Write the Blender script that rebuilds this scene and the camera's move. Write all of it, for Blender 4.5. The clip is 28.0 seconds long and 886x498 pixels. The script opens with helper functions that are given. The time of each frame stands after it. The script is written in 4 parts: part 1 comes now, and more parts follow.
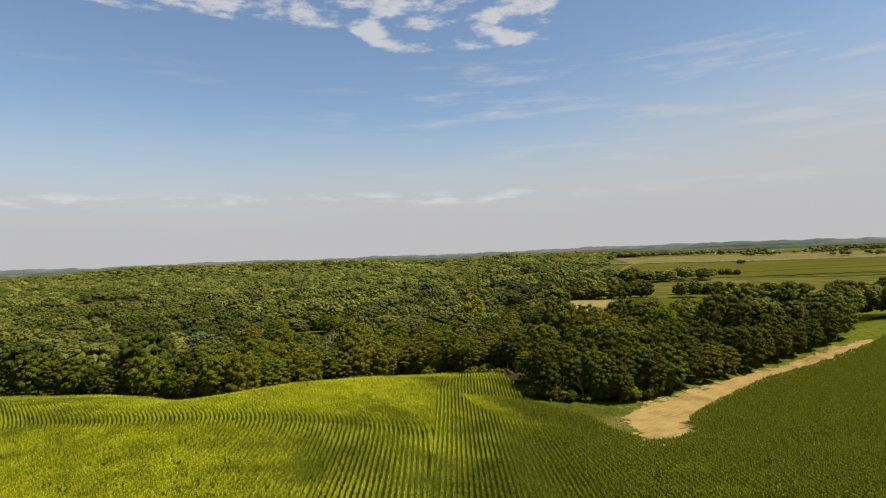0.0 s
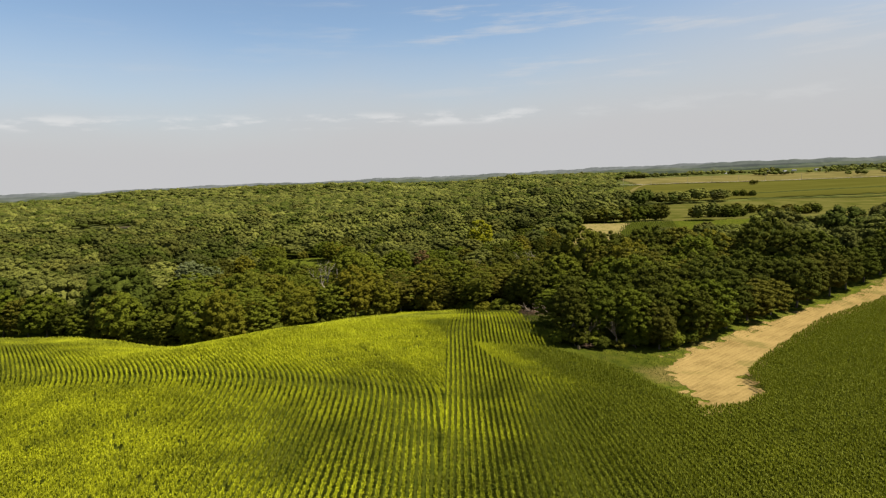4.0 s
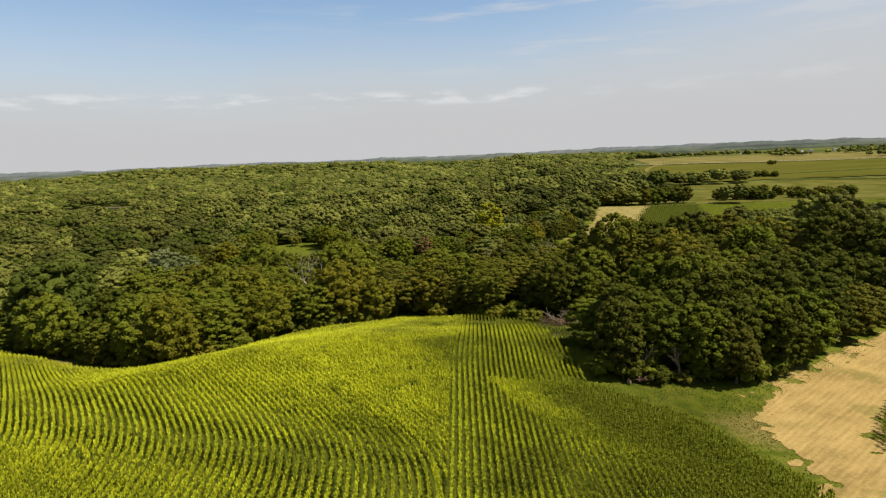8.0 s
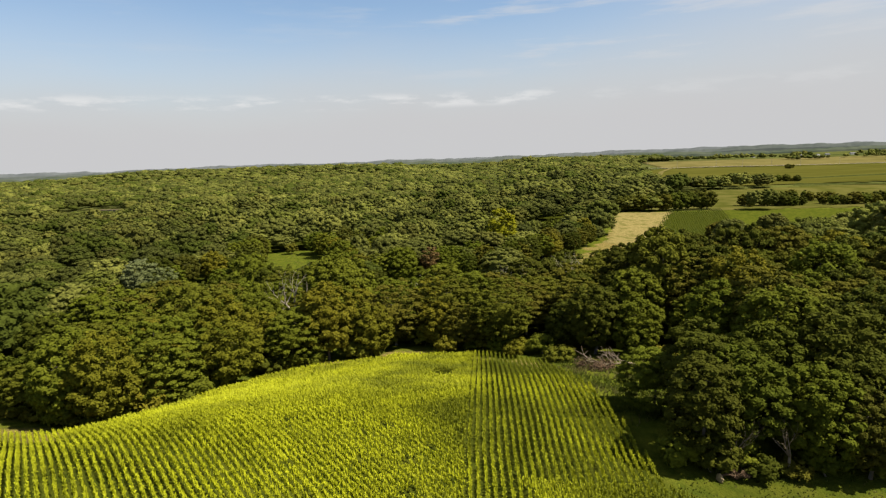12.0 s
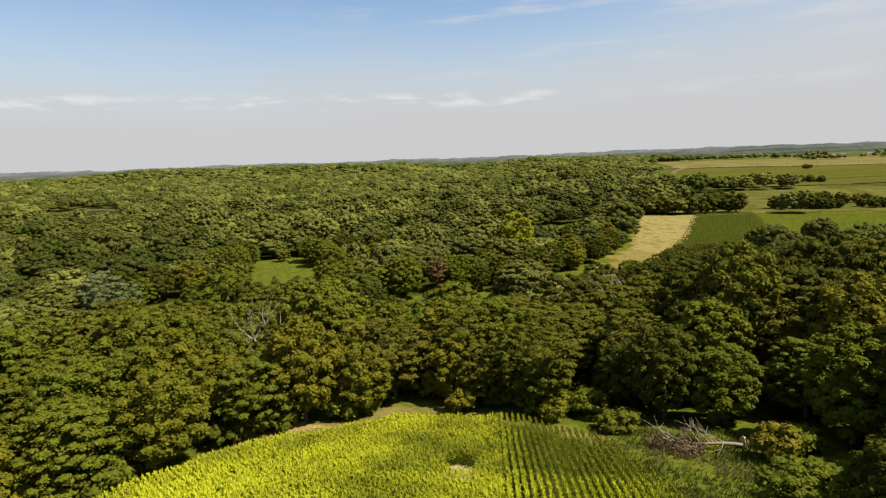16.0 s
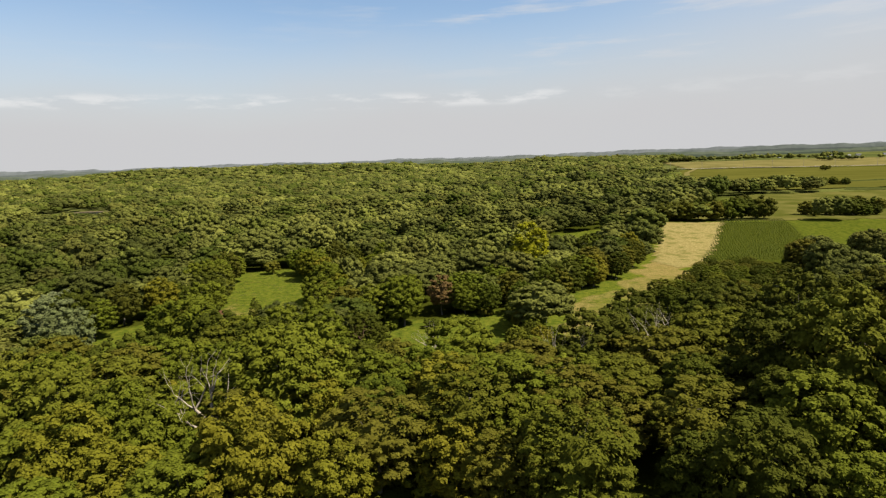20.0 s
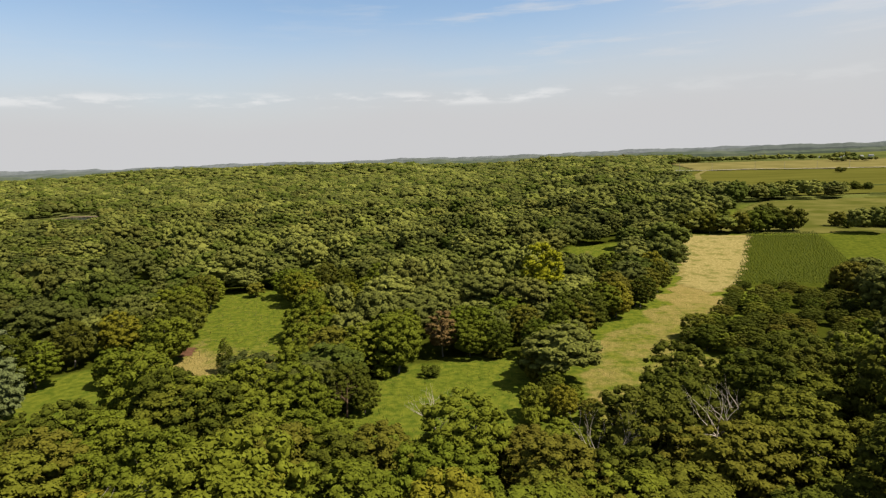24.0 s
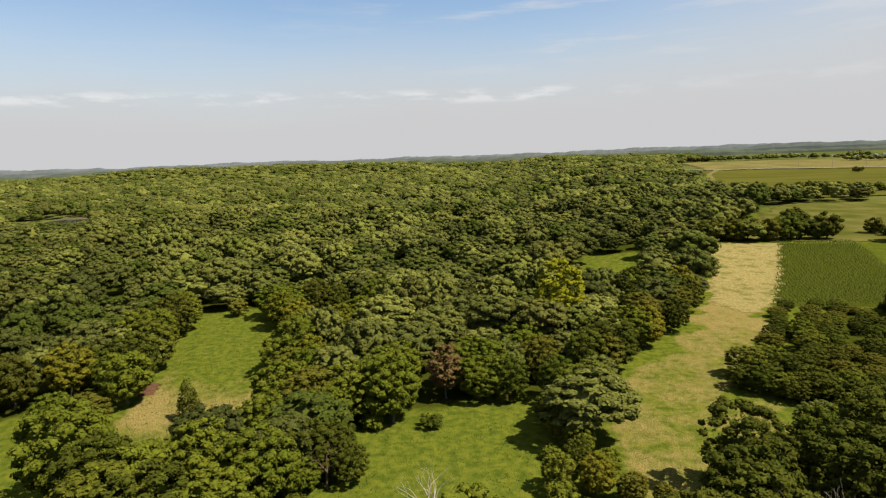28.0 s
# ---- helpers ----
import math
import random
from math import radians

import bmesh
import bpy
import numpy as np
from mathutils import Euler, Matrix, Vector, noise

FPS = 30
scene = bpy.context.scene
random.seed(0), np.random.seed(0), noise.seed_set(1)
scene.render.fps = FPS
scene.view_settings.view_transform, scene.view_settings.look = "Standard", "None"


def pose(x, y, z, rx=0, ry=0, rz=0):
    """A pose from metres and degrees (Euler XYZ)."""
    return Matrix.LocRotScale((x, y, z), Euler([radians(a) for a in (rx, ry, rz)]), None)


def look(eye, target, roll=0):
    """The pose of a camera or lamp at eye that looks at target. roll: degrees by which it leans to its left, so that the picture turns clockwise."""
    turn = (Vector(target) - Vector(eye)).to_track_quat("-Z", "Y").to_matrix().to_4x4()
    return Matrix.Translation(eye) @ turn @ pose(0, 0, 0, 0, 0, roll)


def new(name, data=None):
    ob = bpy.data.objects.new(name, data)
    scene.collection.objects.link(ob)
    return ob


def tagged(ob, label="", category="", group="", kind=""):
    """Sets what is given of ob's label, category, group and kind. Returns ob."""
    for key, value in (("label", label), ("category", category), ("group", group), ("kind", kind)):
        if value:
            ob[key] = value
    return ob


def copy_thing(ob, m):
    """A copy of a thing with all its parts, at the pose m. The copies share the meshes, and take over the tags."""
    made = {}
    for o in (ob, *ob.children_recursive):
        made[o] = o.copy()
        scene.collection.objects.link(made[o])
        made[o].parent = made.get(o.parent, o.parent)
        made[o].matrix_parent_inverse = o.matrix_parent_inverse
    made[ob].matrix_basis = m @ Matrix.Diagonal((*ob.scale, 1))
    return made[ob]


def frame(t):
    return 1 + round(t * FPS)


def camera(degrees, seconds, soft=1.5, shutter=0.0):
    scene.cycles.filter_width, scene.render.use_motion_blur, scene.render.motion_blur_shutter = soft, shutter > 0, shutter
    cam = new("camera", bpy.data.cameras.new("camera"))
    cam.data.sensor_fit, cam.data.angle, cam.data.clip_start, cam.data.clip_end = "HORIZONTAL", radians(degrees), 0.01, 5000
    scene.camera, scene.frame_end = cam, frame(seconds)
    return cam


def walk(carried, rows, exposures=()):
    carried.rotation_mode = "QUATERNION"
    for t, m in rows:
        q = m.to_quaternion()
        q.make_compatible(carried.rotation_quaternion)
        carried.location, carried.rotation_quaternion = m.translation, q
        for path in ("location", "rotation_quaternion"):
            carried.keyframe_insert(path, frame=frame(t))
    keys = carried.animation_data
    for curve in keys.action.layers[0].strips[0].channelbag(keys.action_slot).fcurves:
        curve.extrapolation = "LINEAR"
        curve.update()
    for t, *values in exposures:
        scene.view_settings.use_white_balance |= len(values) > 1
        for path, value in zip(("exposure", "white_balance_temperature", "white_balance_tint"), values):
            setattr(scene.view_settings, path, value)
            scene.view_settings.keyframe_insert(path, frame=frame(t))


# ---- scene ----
# the camera: seconds, eye, heading to the right, tilt up, roll (degrees)
PATH = [
    (0, (-3.87, 7.57, 37.72), 1.82, 0.59, -2.19),
    (0.5, (-4.04, 9.86, 37.75), 1.72, 0.50, -2.24),
    (1, (-4.21, 12.22, 37.81), 1.65, 0.59, -2.30),
    (1.5, (-4.37, 14.70, 37.88), 1.60, 0.59, -2.36),
    (2, (-4.49, 17.41, 37.95), 1.54, 0.60, -2.41),
    (2.5, (-4.57, 20.44, 38.01), 1.47, -0.06, -2.45),
    (3, (-4.58, 23.87, 38.04), 1.38, -2.24, -2.49),
    (3.5, (-4.52, 27.60, 38.02), 1.29, -4.66, -2.51),
    (4, (-4.37, 31.59, 37.93), 1.19, -6.95, -2.52),
    (4.5, (-4.13, 36.05, 37.72), 1.08, -8.50, -2.52),
    (5, (-3.88, 40.52, 37.48), 1.00, -9.05, -2.51),
    (5.5, (-3.68, 44.66, 37.32), 0.92, -9.07, -2.49),
    (6, (-3.54, 48.68, 37.20), 0.85, -9.06, -2.47),
    (6.5, (-3.44, 52.60, 37.10), 0.78, -9.03, -2.45),
    (7, (-3.36, 56.39, 37.03), 0.71, -8.98, -2.43),
    (7.5, (-3.31, 60.06, 36.98), 0.63, -8.91, -2.40),
    (8, (-3.27, 63.62, 36.95), 0.55, -8.85, -2.37),
    (8.5, (-3.26, 67.11, 36.92), 0.47, -8.79, -2.34),
    (9, (-3.25, 70.53, 36.88), 0.38, -8.75, -2.30),
    (9.5, (-3.26, 73.88, 36.84), 0.30, -8.70, -2.27),
    (10, (-3.27, 77.16, 36.80), 0.22, -8.65, -2.24),
    (10.5, (-3.28, 80.41, 36.75), 0.14, -8.62, -2.20),
    (11, (-3.30, 83.68, 36.71), 0.05, -8.60, -2.18),
    (11.5, (-3.34, 87.06, 36.65), -0.02, -8.59, -2.15),
    (12, (-3.42, 90.61, 36.57), -0.09, -8.59, -2.13),
    (12.5, (-3.55, 94.36, 36.46), -0.15, -8.58, -2.12),
    (13, (-3.76, 98.29, 36.31), -0.19, -8.57, -2.11),
    (13.5, (-4.05, 102.55, 36.08), -0.22, -8.56, -2.11),
    (14, (-4.36, 106.84, 35.86), -0.25, -8.54, -2.10),
    (14.5, (-4.60, 110.85, 35.75), -0.30, -8.54, -2.09),
    (15, (-4.76, 114.74, 35.71), -0.36, -8.55, -2.08),
    (15.5, (-4.87, 118.50, 35.71), -0.43, -8.58, -2.05),
    (16, (-4.93, 122.08, 35.74), -0.51, -8.60, -2.03),
    (16.5, (-4.95, 125.55, 35.79), -0.58, -8.62, -2.00),
    (17, (-4.92, 128.96, 35.88), -0.65, -8.63, -1.98),
    (17.5, (-4.87, 132.37, 36.01), -0.73, -8.64, -1.96),
    (18, (-4.79, 135.84, 36.20), -0.81, -8.65, -1.94),
    (18.5, (-4.70, 139.34, 36.43), -0.89, -8.64, -1.93),
    (19, (-4.64, 142.87, 36.70), -0.96, -8.64, -1.93),
    (19.5, (-4.61, 146.41, 36.99), -1.02, -8.64, -1.93),
    (20, (-4.64, 149.98, 37.32), -1.05, -8.65, -1.93),
    (20.5, (-4.68, 153.58, 37.68), -1.06, -8.66, -1.93),
    (21, (-4.71, 157.21, 38.10), -1.08, -8.68, -1.94),
    (21.5, (-4.73, 160.78, 38.60), -1.11, -8.71, -1.94),
    (22, (-4.71, 164.27, 39.21), -1.15, -8.73, -1.95),
    (22.5, (-4.62, 167.58, 40.01), -1.20, -8.75, -1.95),
    (23, (-4.50, 170.89, 40.85), -1.26, -8.76, -1.95),
    (23.5, (-4.40, 174.35, 41.54), -1.32, -8.77, -1.95),
    (24, (-4.32, 177.87, 42.15), -1.37, -8.76, -1.94),
    (24.5, (-4.27, 181.41, 42.72), -1.42, -8.74, -1.93),
    (25, (-4.24, 184.89, 43.22), -1.47, -8.72, -1.93),
    (25.5, (-4.23, 188.31, 43.60), -1.52, -8.71, -1.92),
    (26, (-4.24, 191.71, 43.85), -1.56, -8.74, -1.91),
    (26.5, (-4.28, 195.03, 44.00), -1.61, -8.77, -1.91),
    (27, (-4.34, 198.16, 44.06), -1.66, -8.51, -1.92),
    (27.5, (-4.41, 201.00, 44.04), -1.72, -8.75, -1.95),
    (28, (-4.50, 203.50, 43.97), -1.80, -8.90, -2.00),
]
cam = camera(73.7, 28.0, 1.25)


def aim(eye, heading, tilt, roll):
    h, v = radians(heading), radians(tilt)
    way = Vector((math.sin(h) * math.cos(v), math.cos(h) * math.cos(v), math.sin(v)))
    return look(eye, Vector(eye) + way, roll)


walk(cam, [(t, aim(e, h, v, r)) for t, e, h, v, r in PATH], [(0, 0.98), (2, 1.00), (4.5, 1.12), (9, 1.14), (14, 1.20), (28, 1.22)])

# ---- light ----
SUN_FROM = Vector((0.74, -0.24, 1.12)).normalized()
sun = new("sun", bpy.data.lights.new("sun", "SUN"))
sun.data.energy, sun.data.angle, sun.data.color = 4.8, radians(0.53), (1.0, 0.93, 0.80)
sun.matrix_world = look((0, 0, 300), Vector((0, 0, 300)) - SUN_FROM)


class Nodes:
    """A small writer for node trees."""

    def __init__(self, tree):
        self.tree = tree
        tree.nodes.clear()

    def add(self, kind, out=0, **inputs):
        n = self.tree.nodes.new(kind)
        for key, v in inputs.items():
            self.feed(n, key, v)
        return n

    def feed(self, n, key, v):
        names = [i.name.replace(" ", "_").lower() for i in n.inputs]
        slot = n.inputs[int(key[1:])] if key[0] == "i" and key[1:].isdigit() else n.inputs[names.index(key)]
        if isinstance(v, bpy.types.NodeSocket):
            self.tree.links.new(v, slot)
        elif isinstance(v, (tuple, list)) and slot.type == "RGBA":
            slot.default_value = (*v[:3], 1)
        else:
            slot.default_value = v

    def math(self, op, a, b=0.0, c=0.0, clamp=False):
        n = self.tree.nodes.new("ShaderNodeMath")
        n.operation, n.use_clamp = op, clamp
        for k, v in enumerate((a, b, c)):
            self.feed(n, "i%d" % k, v)
        return n.outputs[0]

    def mix(self, fac, a, b, blend="MIX"):
        n = self.tree.nodes.new("ShaderNodeMix")
        n.data_type, n.blend_type = "RGBA", blend
        for k, v in ((0, fac), (6, a), (7, b)):
            self.feed(n, "i%d" % k, v)
        return n.outputs[2]

    def ramp(self, v, a, b, lo=0.0, hi=1.0):
        n = self.tree.nodes.new("ShaderNodeMapRange")
        n.interpolation_type = "SMOOTHSTEP"
        for k, x in enumerate((v, a, b, lo, hi)):
            self.feed(n, "i%d" % k, x)
        return n.outputs[0]

    def noise(self, vec, scale, detail=4.0, rough=0.55):
        n = self.tree.nodes.new("ShaderNodeTexNoise")
        if vec is not None:
            self.feed(n, "vector", vec)
        n.inputs["Scale"].default_value, n.inputs["Detail"].default_value, n.inputs["Roughness"].default_value = scale, detail, rough
        return n.outputs[0]

    def vec(self, x, y, z=0.0):
        n = self.tree.nodes.new("ShaderNodeCombineXYZ")
        for k, v in enumerate((x, y, z)):
            self.feed(n, "i%d" % k, v)
        return n.outputs[0]


def make_sky():
    world = bpy.data.worlds.new("sky")
    scene.world, world.use_nodes = world, True
    k = Nodes(world.node_tree)
    way = k.add("ShaderNodeTexCoord").outputs["Generated"]
    sep = k.add("ShaderNodeSeparateXYZ", vector=way)
    x, y, z = sep.outputs
    az = k.math("MULTIPLY", k.math("ARCTAN2", x, y), 57.2958)
    el = k.math("MULTIPLY", k.math("ARCSINE", z), 57.2958)
    sky = k.tree.nodes.new("ShaderNodeTexSky")
    sky.sky_type, sky.sun_disc = "NISHITA", False
    sky.sun_elevation = math.asin(SUN_FROM.z)
    sky.sun_rotation = math.atan2(SUN_FROM.x, SUN_FROM.y)
    sky.air_density, sky.dust_density, sky.ozone_density = 1.0, 0.8, 2.0
    blue = k.mix(1.0, sky.outputs[0], (SKY_GAIN[0], SKY_GAIN[1], SKY_GAIN[2]), "MULTIPLY")
    # pale haze that thickens towards the horizon
    slow = k.noise(k.vec(k.math("MULTIPLY", az, 0.02), k.math("MULTIPLY", el, 0.05)), 2.0, 3.0)
    veil = k.ramp(k.math("ADD", el, k.math("MULTIPLY", slow, 5.0)), 5.0, 17.0, 1.0, 0.0)
    col = k.mix(veil, blue, HAZE)
    col = k.mix(k.math("MULTIPLY", k.ramp(az, 4.0, 34.0), k.ramp(el, 6.0, 20.0, 0.62, 0.0)), col, HAZE)
    # broken fair-weather clouds high up, thin streaks lower down
    puff = k.noise(k.vec(k.math("MULTIPLY", az, 0.17), k.math("MULTIPLY", el, 0.46), 3.1), 1.0, 7.0, 0.62)
    low = k.math("MULTIPLY", k.ramp(k.math("ABSOLUTE", k.math("SUBTRACT", az, 5.5)), 8.0, 13.0), 2.2)
    where = k.math("MULTIPLY", k.ramp(k.math("SUBTRACT", el, low), 17.4, 19.6), k.ramp(az, 13.0, 19.0, 1.0, 0.0))
    puffs = k.ramp(k.math("ADD", puff, k.math("MULTIPLY", k.math("SUBTRACT", where, 1.0), 0.5)), 0.44, 0.60, 0.0, 0.86)
    col = k.mix(puffs, col, (0.66, 0.66, 0.67))
    thin = k.noise(k.vec(k.math("MULTIPLY", az, 0.085), k.math("MULTIPLY", el, 0.75), 8.4), 1.0, 5.0, 0.6)
    wisps = k.math("MULTIPLY", k.ramp(thin, 0.50, 0.72, 0.0, 0.55), k.math("MULTIPLY", k.ramp(el, 6.5, 9.0), k.ramp(el, 16.0, 20.0, 1.0, 0.0)))
    col = k.mix(k.math("MULTIPLY", wisps, k.ramp(az, -12.0, 4.0, 0.25, 1.0)), col, (0.60, 0.61, 0.63))
    line = k.noise(k.vec(k.math("MULTIPLY", az, 0.20), k.math("MULTIPLY", el, 0.9), 2.2), 1.0, 5.0, 0.6)
    band = k.math("MULTIPLY", k.ramp(el, 4.7, 5.3), k.ramp(el, 5.7, 6.5, 1.0, 0.0))
    streaks = k.math("MULTIPLY", k.math("MULTIPLY", k.ramp(line, 0.46, 0.66), band), k.ramp(az, 6.0, 16.0, 0.66, 0.16))
    col = k.mix(streaks, col, (0.74, 0.74, 0.74))
    back = k.add("ShaderNodeBackground", color=col, strength=0.487)
    k.tree.links.new(back.outputs[0], k.add("ShaderNodeOutputWorld").inputs[0])


SKY_GAIN, HAZE = (0.138, 0.137, 0.134), (0.537, 0.536, 0.546)
make_sky()


# ---- materials ----
def material(name, build, rough=0.9, spec=0.25, through_light=0.0, bump=None):
    """build(k) gives the colour socket, or (colour, height)."""
    m = bpy.data.materials.new(name)
    m.use_nodes = True
    k = Nodes(m.node_tree)
    got = build(k)
    col, high = got if isinstance(got, tuple) else (got, None)
    p = k.add("ShaderNodeBsdfPrincipled", base_color=col, roughness=rough, specular_ior_level=spec)
    if high is not None:
        b = k.add("ShaderNodeBump", height=high, strength=bump[0], distance=bump[1])
        k.feed(p, "normal", b.outputs[0])
    last = p.outputs[0]
    if through_light:
        thin = k.add("ShaderNodeBsdfTranslucent", color=col)
        mx = k.tree.nodes.new("ShaderNodeMixShader")
        mx.inputs[0].default_value = through_light
        k.tree.links.new(last, mx.inputs[1])
        k.tree.links.new(thin.outputs[0], mx.inputs[2])
        last = mx.outputs[0]
    k.tree.links.new(last, k.add("ShaderNodeOutputMaterial").inputs[0])
    return m


def spot(k):
    return k.add("ShaderNodeNewGeometry").outputs["Position"]


def leaves(name, dark, light, per_tree=True, through_light=0.14):
    """Foliage: a tint for each tree, a shade for each spray of leaves and a drift of colour over the crown."""

    def build(k):
        geo = k.add("ShaderNodeNewGeometry")
        isle = geo.outputs["Random Per Island"]
        if per_tree:
            own = k.add("ShaderNodeObjectInfo").outputs["Random"]
        else:
            at = k.add("ShaderNodeAttribute")
            at.attribute_name = "tint"
            own = at.outputs["Fac"]
        drift = k.noise(geo.outputs["Position"], 0.35, 3.0)
        f = k.math("ADD", k.math("MULTIPLY", own, 0.62 if per_tree else 0.92), k.math("MULTIPLY", drift, 0.5 if per_tree else 0.16), clamp=True)
        col = k.mix(f, dark, light)
        # some trees lean to brown, some to a fresher green
        other = k.math("FRACT", k.math("MULTIPLY", own, 23.7))
        col = k.mix(k.ramp(other, 0.72, 1.0, 0.0, 0.22), col, (0.092, 0.070, 0.012))
        col = k.mix(k.ramp(other, 0.40, 0.0, 0.0, 0.34), col, (0.060, 0.080, 0.006))
        grain = k.noise(geo.outputs["Position"], 2.6 if per_tree else 1.5, 3.0, 0.65)
        shade = k.math("MULTIPLY", k.math("ADD", 0.87, k.math("MULTIPLY", isle, 0.26)), k.ramp(grain, 0.34, 0.66, 0.86, 1.14))
        return k.mix(1.0, col, k.vec(shade, shade, shade), "MULTIPLY"), grain

    return material(name, build, 0.75, 0.02, through_light, bump=(0.8, 0.18 if per_tree else 0.5))


LEAF = {
    "deep": leaves("deep_green_leaves", (0.0310, 0.0375, 0.0042), (0.0540, 0.0575, 0.0064)),
    "mid": leaves("green_leaves", (0.0540, 0.0655, 0.0056), (0.0905, 0.0970, 0.0088)),
    "yellow": leaves("yellow_green_leaves", (0.0866, 0.0803, 0.0068), (0.1222, 0.1065, 0.0098)),
    "olive": leaves("olive_leaves", (0.0600, 0.0562, 0.0062), (0.0830, 0.0765, 0.0092)),
    "silver": leaves("grey_green_leaves", (0.0860, 0.0960, 0.0390), (0.1180, 0.1260, 0.0560)),
    "gold": leaves("turning_yellow_leaves", (0.1418, 0.1399, 0.0063), (0.1995, 0.1832, 0.0084)),
    "rust": leaves("browning_leaves", (0.0923, 0.0594, 0.0198), (0.1222, 0.0763, 0.0279)),
}
WOODS = leaves("woodland_leaves", (0.0280, 0.0330, 0.0074), (0.1365, 0.1390, 0.0276), False)


def bark(name, a, b):
    def build(k):
        p = spot(k)
        return k.mix(k.noise(p, 3.0, 5.0), a, b), k.noise(p, 14.0, 4.0)

    return material(name, build, 0.95, 0.1, bump=(0.5, 0.05))


BARK = bark("grey_brown_bark", (0.078, 0.066, 0.0508), (0.148, 0.129, 0.1016))
DEADWOOD = bark("bleached_deadwood", (0.203, 0.168, 0.1250), (0.328, 0.281, 0.2188))
TWIGS = bark("dry_brown_twigs", (0.060, 0.036, 0.021), (0.120, 0.078, 0.046))


def corn_colour(k, dark=None, light=None):
    at = k.add("ShaderNodeAttribute")
    at.attribute_name = "tint"
    isle = k.add("ShaderNodeNewGeometry").outputs["Random Per Island"]
    p = spot(k)
    patch = k.math("ADD", k.math("MULTIPLY", k.noise(p, 0.045, 3.0), 0.8), k.math("MULTIPLY", k.noise(p, 0.16, 4.0, 0.6), 0.75))
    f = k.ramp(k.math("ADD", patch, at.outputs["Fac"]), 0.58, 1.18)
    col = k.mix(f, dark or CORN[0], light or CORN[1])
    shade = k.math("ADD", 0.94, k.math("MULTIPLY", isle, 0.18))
    return k.mix(1.0, col, k.vec(shade, shade, shade), "MULTIPLY")


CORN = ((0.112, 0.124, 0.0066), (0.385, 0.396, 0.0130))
CORN_DARK = material("valley_corn_leaves", lambda k: corn_colour(k, (0.056, 0.069, 0.0075), (0.106, 0.121, 0.013)), 0.55, 0.1, 0.2)
CORN_LEAF = material("corn_leaves", corn_colour, 0.6, 0.12, 0.40)


def hay_colour(k):
    p = spot(k)
    n, fine = k.noise(p, 0.16, 5.0), k.noise(p, 2.2, 4.0)
    sep = k.add("ShaderNodeSeparateXYZ", vector=p)
    across = k.math("ADD", k.math("MULTIPLY", sep.outputs[0], -0.62), k.math("MULTIPLY", sep.outputs[1], 0.78))
    along = k.math("ADD", k.math("MULTIPLY", sep.outputs[0], 0.78), k.math("MULTIPLY", sep.outputs[1], 0.62))
    streak = k.noise(k.vec(k.math("MULTIPLY", across, 1.7), k.math("MULTIPLY", along, 0.13)), 1.0, 4.0, 0.65)
    lines = k.math("SINE", k.math("ADD", k.math("MULTIPLY", across, 7.6), k.math("MULTIPLY", n, 9.0)))
    f = k.math("ADD", k.math("ADD", k.math("MULTIPLY", n, 0.6), k.math("MULTIPLY", streak, 0.5)), k.math("ADD", k.math("MULTIPLY", fine, 0.35), k.math("MULTIPLY", lines, 0.03)))
    col = k.mix(k.ramp(f, 0.42, 0.98), (0.125, 0.086, 0.028), (0.262, 0.183, 0.067))
    return k.mix(k.ramp(k.noise(p, 0.09, 4.0), 0.56, 0.68, 0.0, 0.5), col, (0.082, 0.082, 0.0187)), fine


HAY = material("cut_dry_grass", hay_colour, 1.0, 0.0, bump=(0.8, 0.12))


def ground_colour(k):
    zone = k.add("ShaderNodeAttribute")
    zone.attribute_name = "zone"
    s = k.add("ShaderNodeSeparateColor", color=zone.outputs["Color"])
    wood, dry, far = s.outputs
    p = spot(k)
    big, mid, fine = k.noise(p, 0.06, 4.0), k.noise(p, 0.5, 5.0), k.noise(p, 3.5, 4.0)
    grass = k.mix(k.ramp(mid, 0.3, 0.7), (0.041, 0.057, 0.0060), (0.088, 0.094, 0.0105))
    parched = k.mix(k.ramp(fine, 0.3, 0.7), (0.104, 0.078, 0.021), (0.190, 0.146, 0.048))
    patch = k.math("ADD", k.math("MULTIPLY", k.noise(p, 0.17, 4.0, 0.65), 0.60), k.math("MULTIPLY", mid, 0.22))
    f = k.ramp(k.math("ADD", dry, k.math("ADD", k.math("MULTIPLY", big, 0.48), patch)), 0.78, 1.12)
    col = k.mix(f, grass, parched)
    # soil colour, set extra dark to carry the shade under trees and between rows
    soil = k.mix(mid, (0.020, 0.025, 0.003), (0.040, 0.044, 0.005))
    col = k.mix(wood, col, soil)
    crops = k.mix(k.ramp(k.noise(p, 0.004, 3.0), 0.42, 0.6), (0.043, 0.050, 0.0133), (0.074, 0.078, 0.0203))
    col = k.mix(far, col, crops)
    v = k.math("ADD", 0.8, k.math("MULTIPLY", fine, 0.4))
    return k.mix(1.0, col, k.vec(v, v, v), "MULTIPLY"), k.math("ADD", k.math("MULTIPLY", mid, 1.2), fine)


GROUND = material("grass_and_soil", ground_colour, 1.0, 0.0, bump=(0.9, 0.25))


def plain(name, a, b, scale=0.5, rough=1.0, spec=0.0, stretch=None):
    def build(k):
        p = spot(k)
        if stretch:
            s = k.add("ShaderNodeSeparateXYZ", vector=p)
            p = k.vec(k.math("MULTIPLY", s.outputs[0], stretch[0]), k.math("MULTIPLY", s.outputs[1], stretch[1]))
        return k.mix(k.ramp(k.noise(p, scale, 5.0), 0.3, 0.7), a, b)

    return material(name, build, rough, spec)


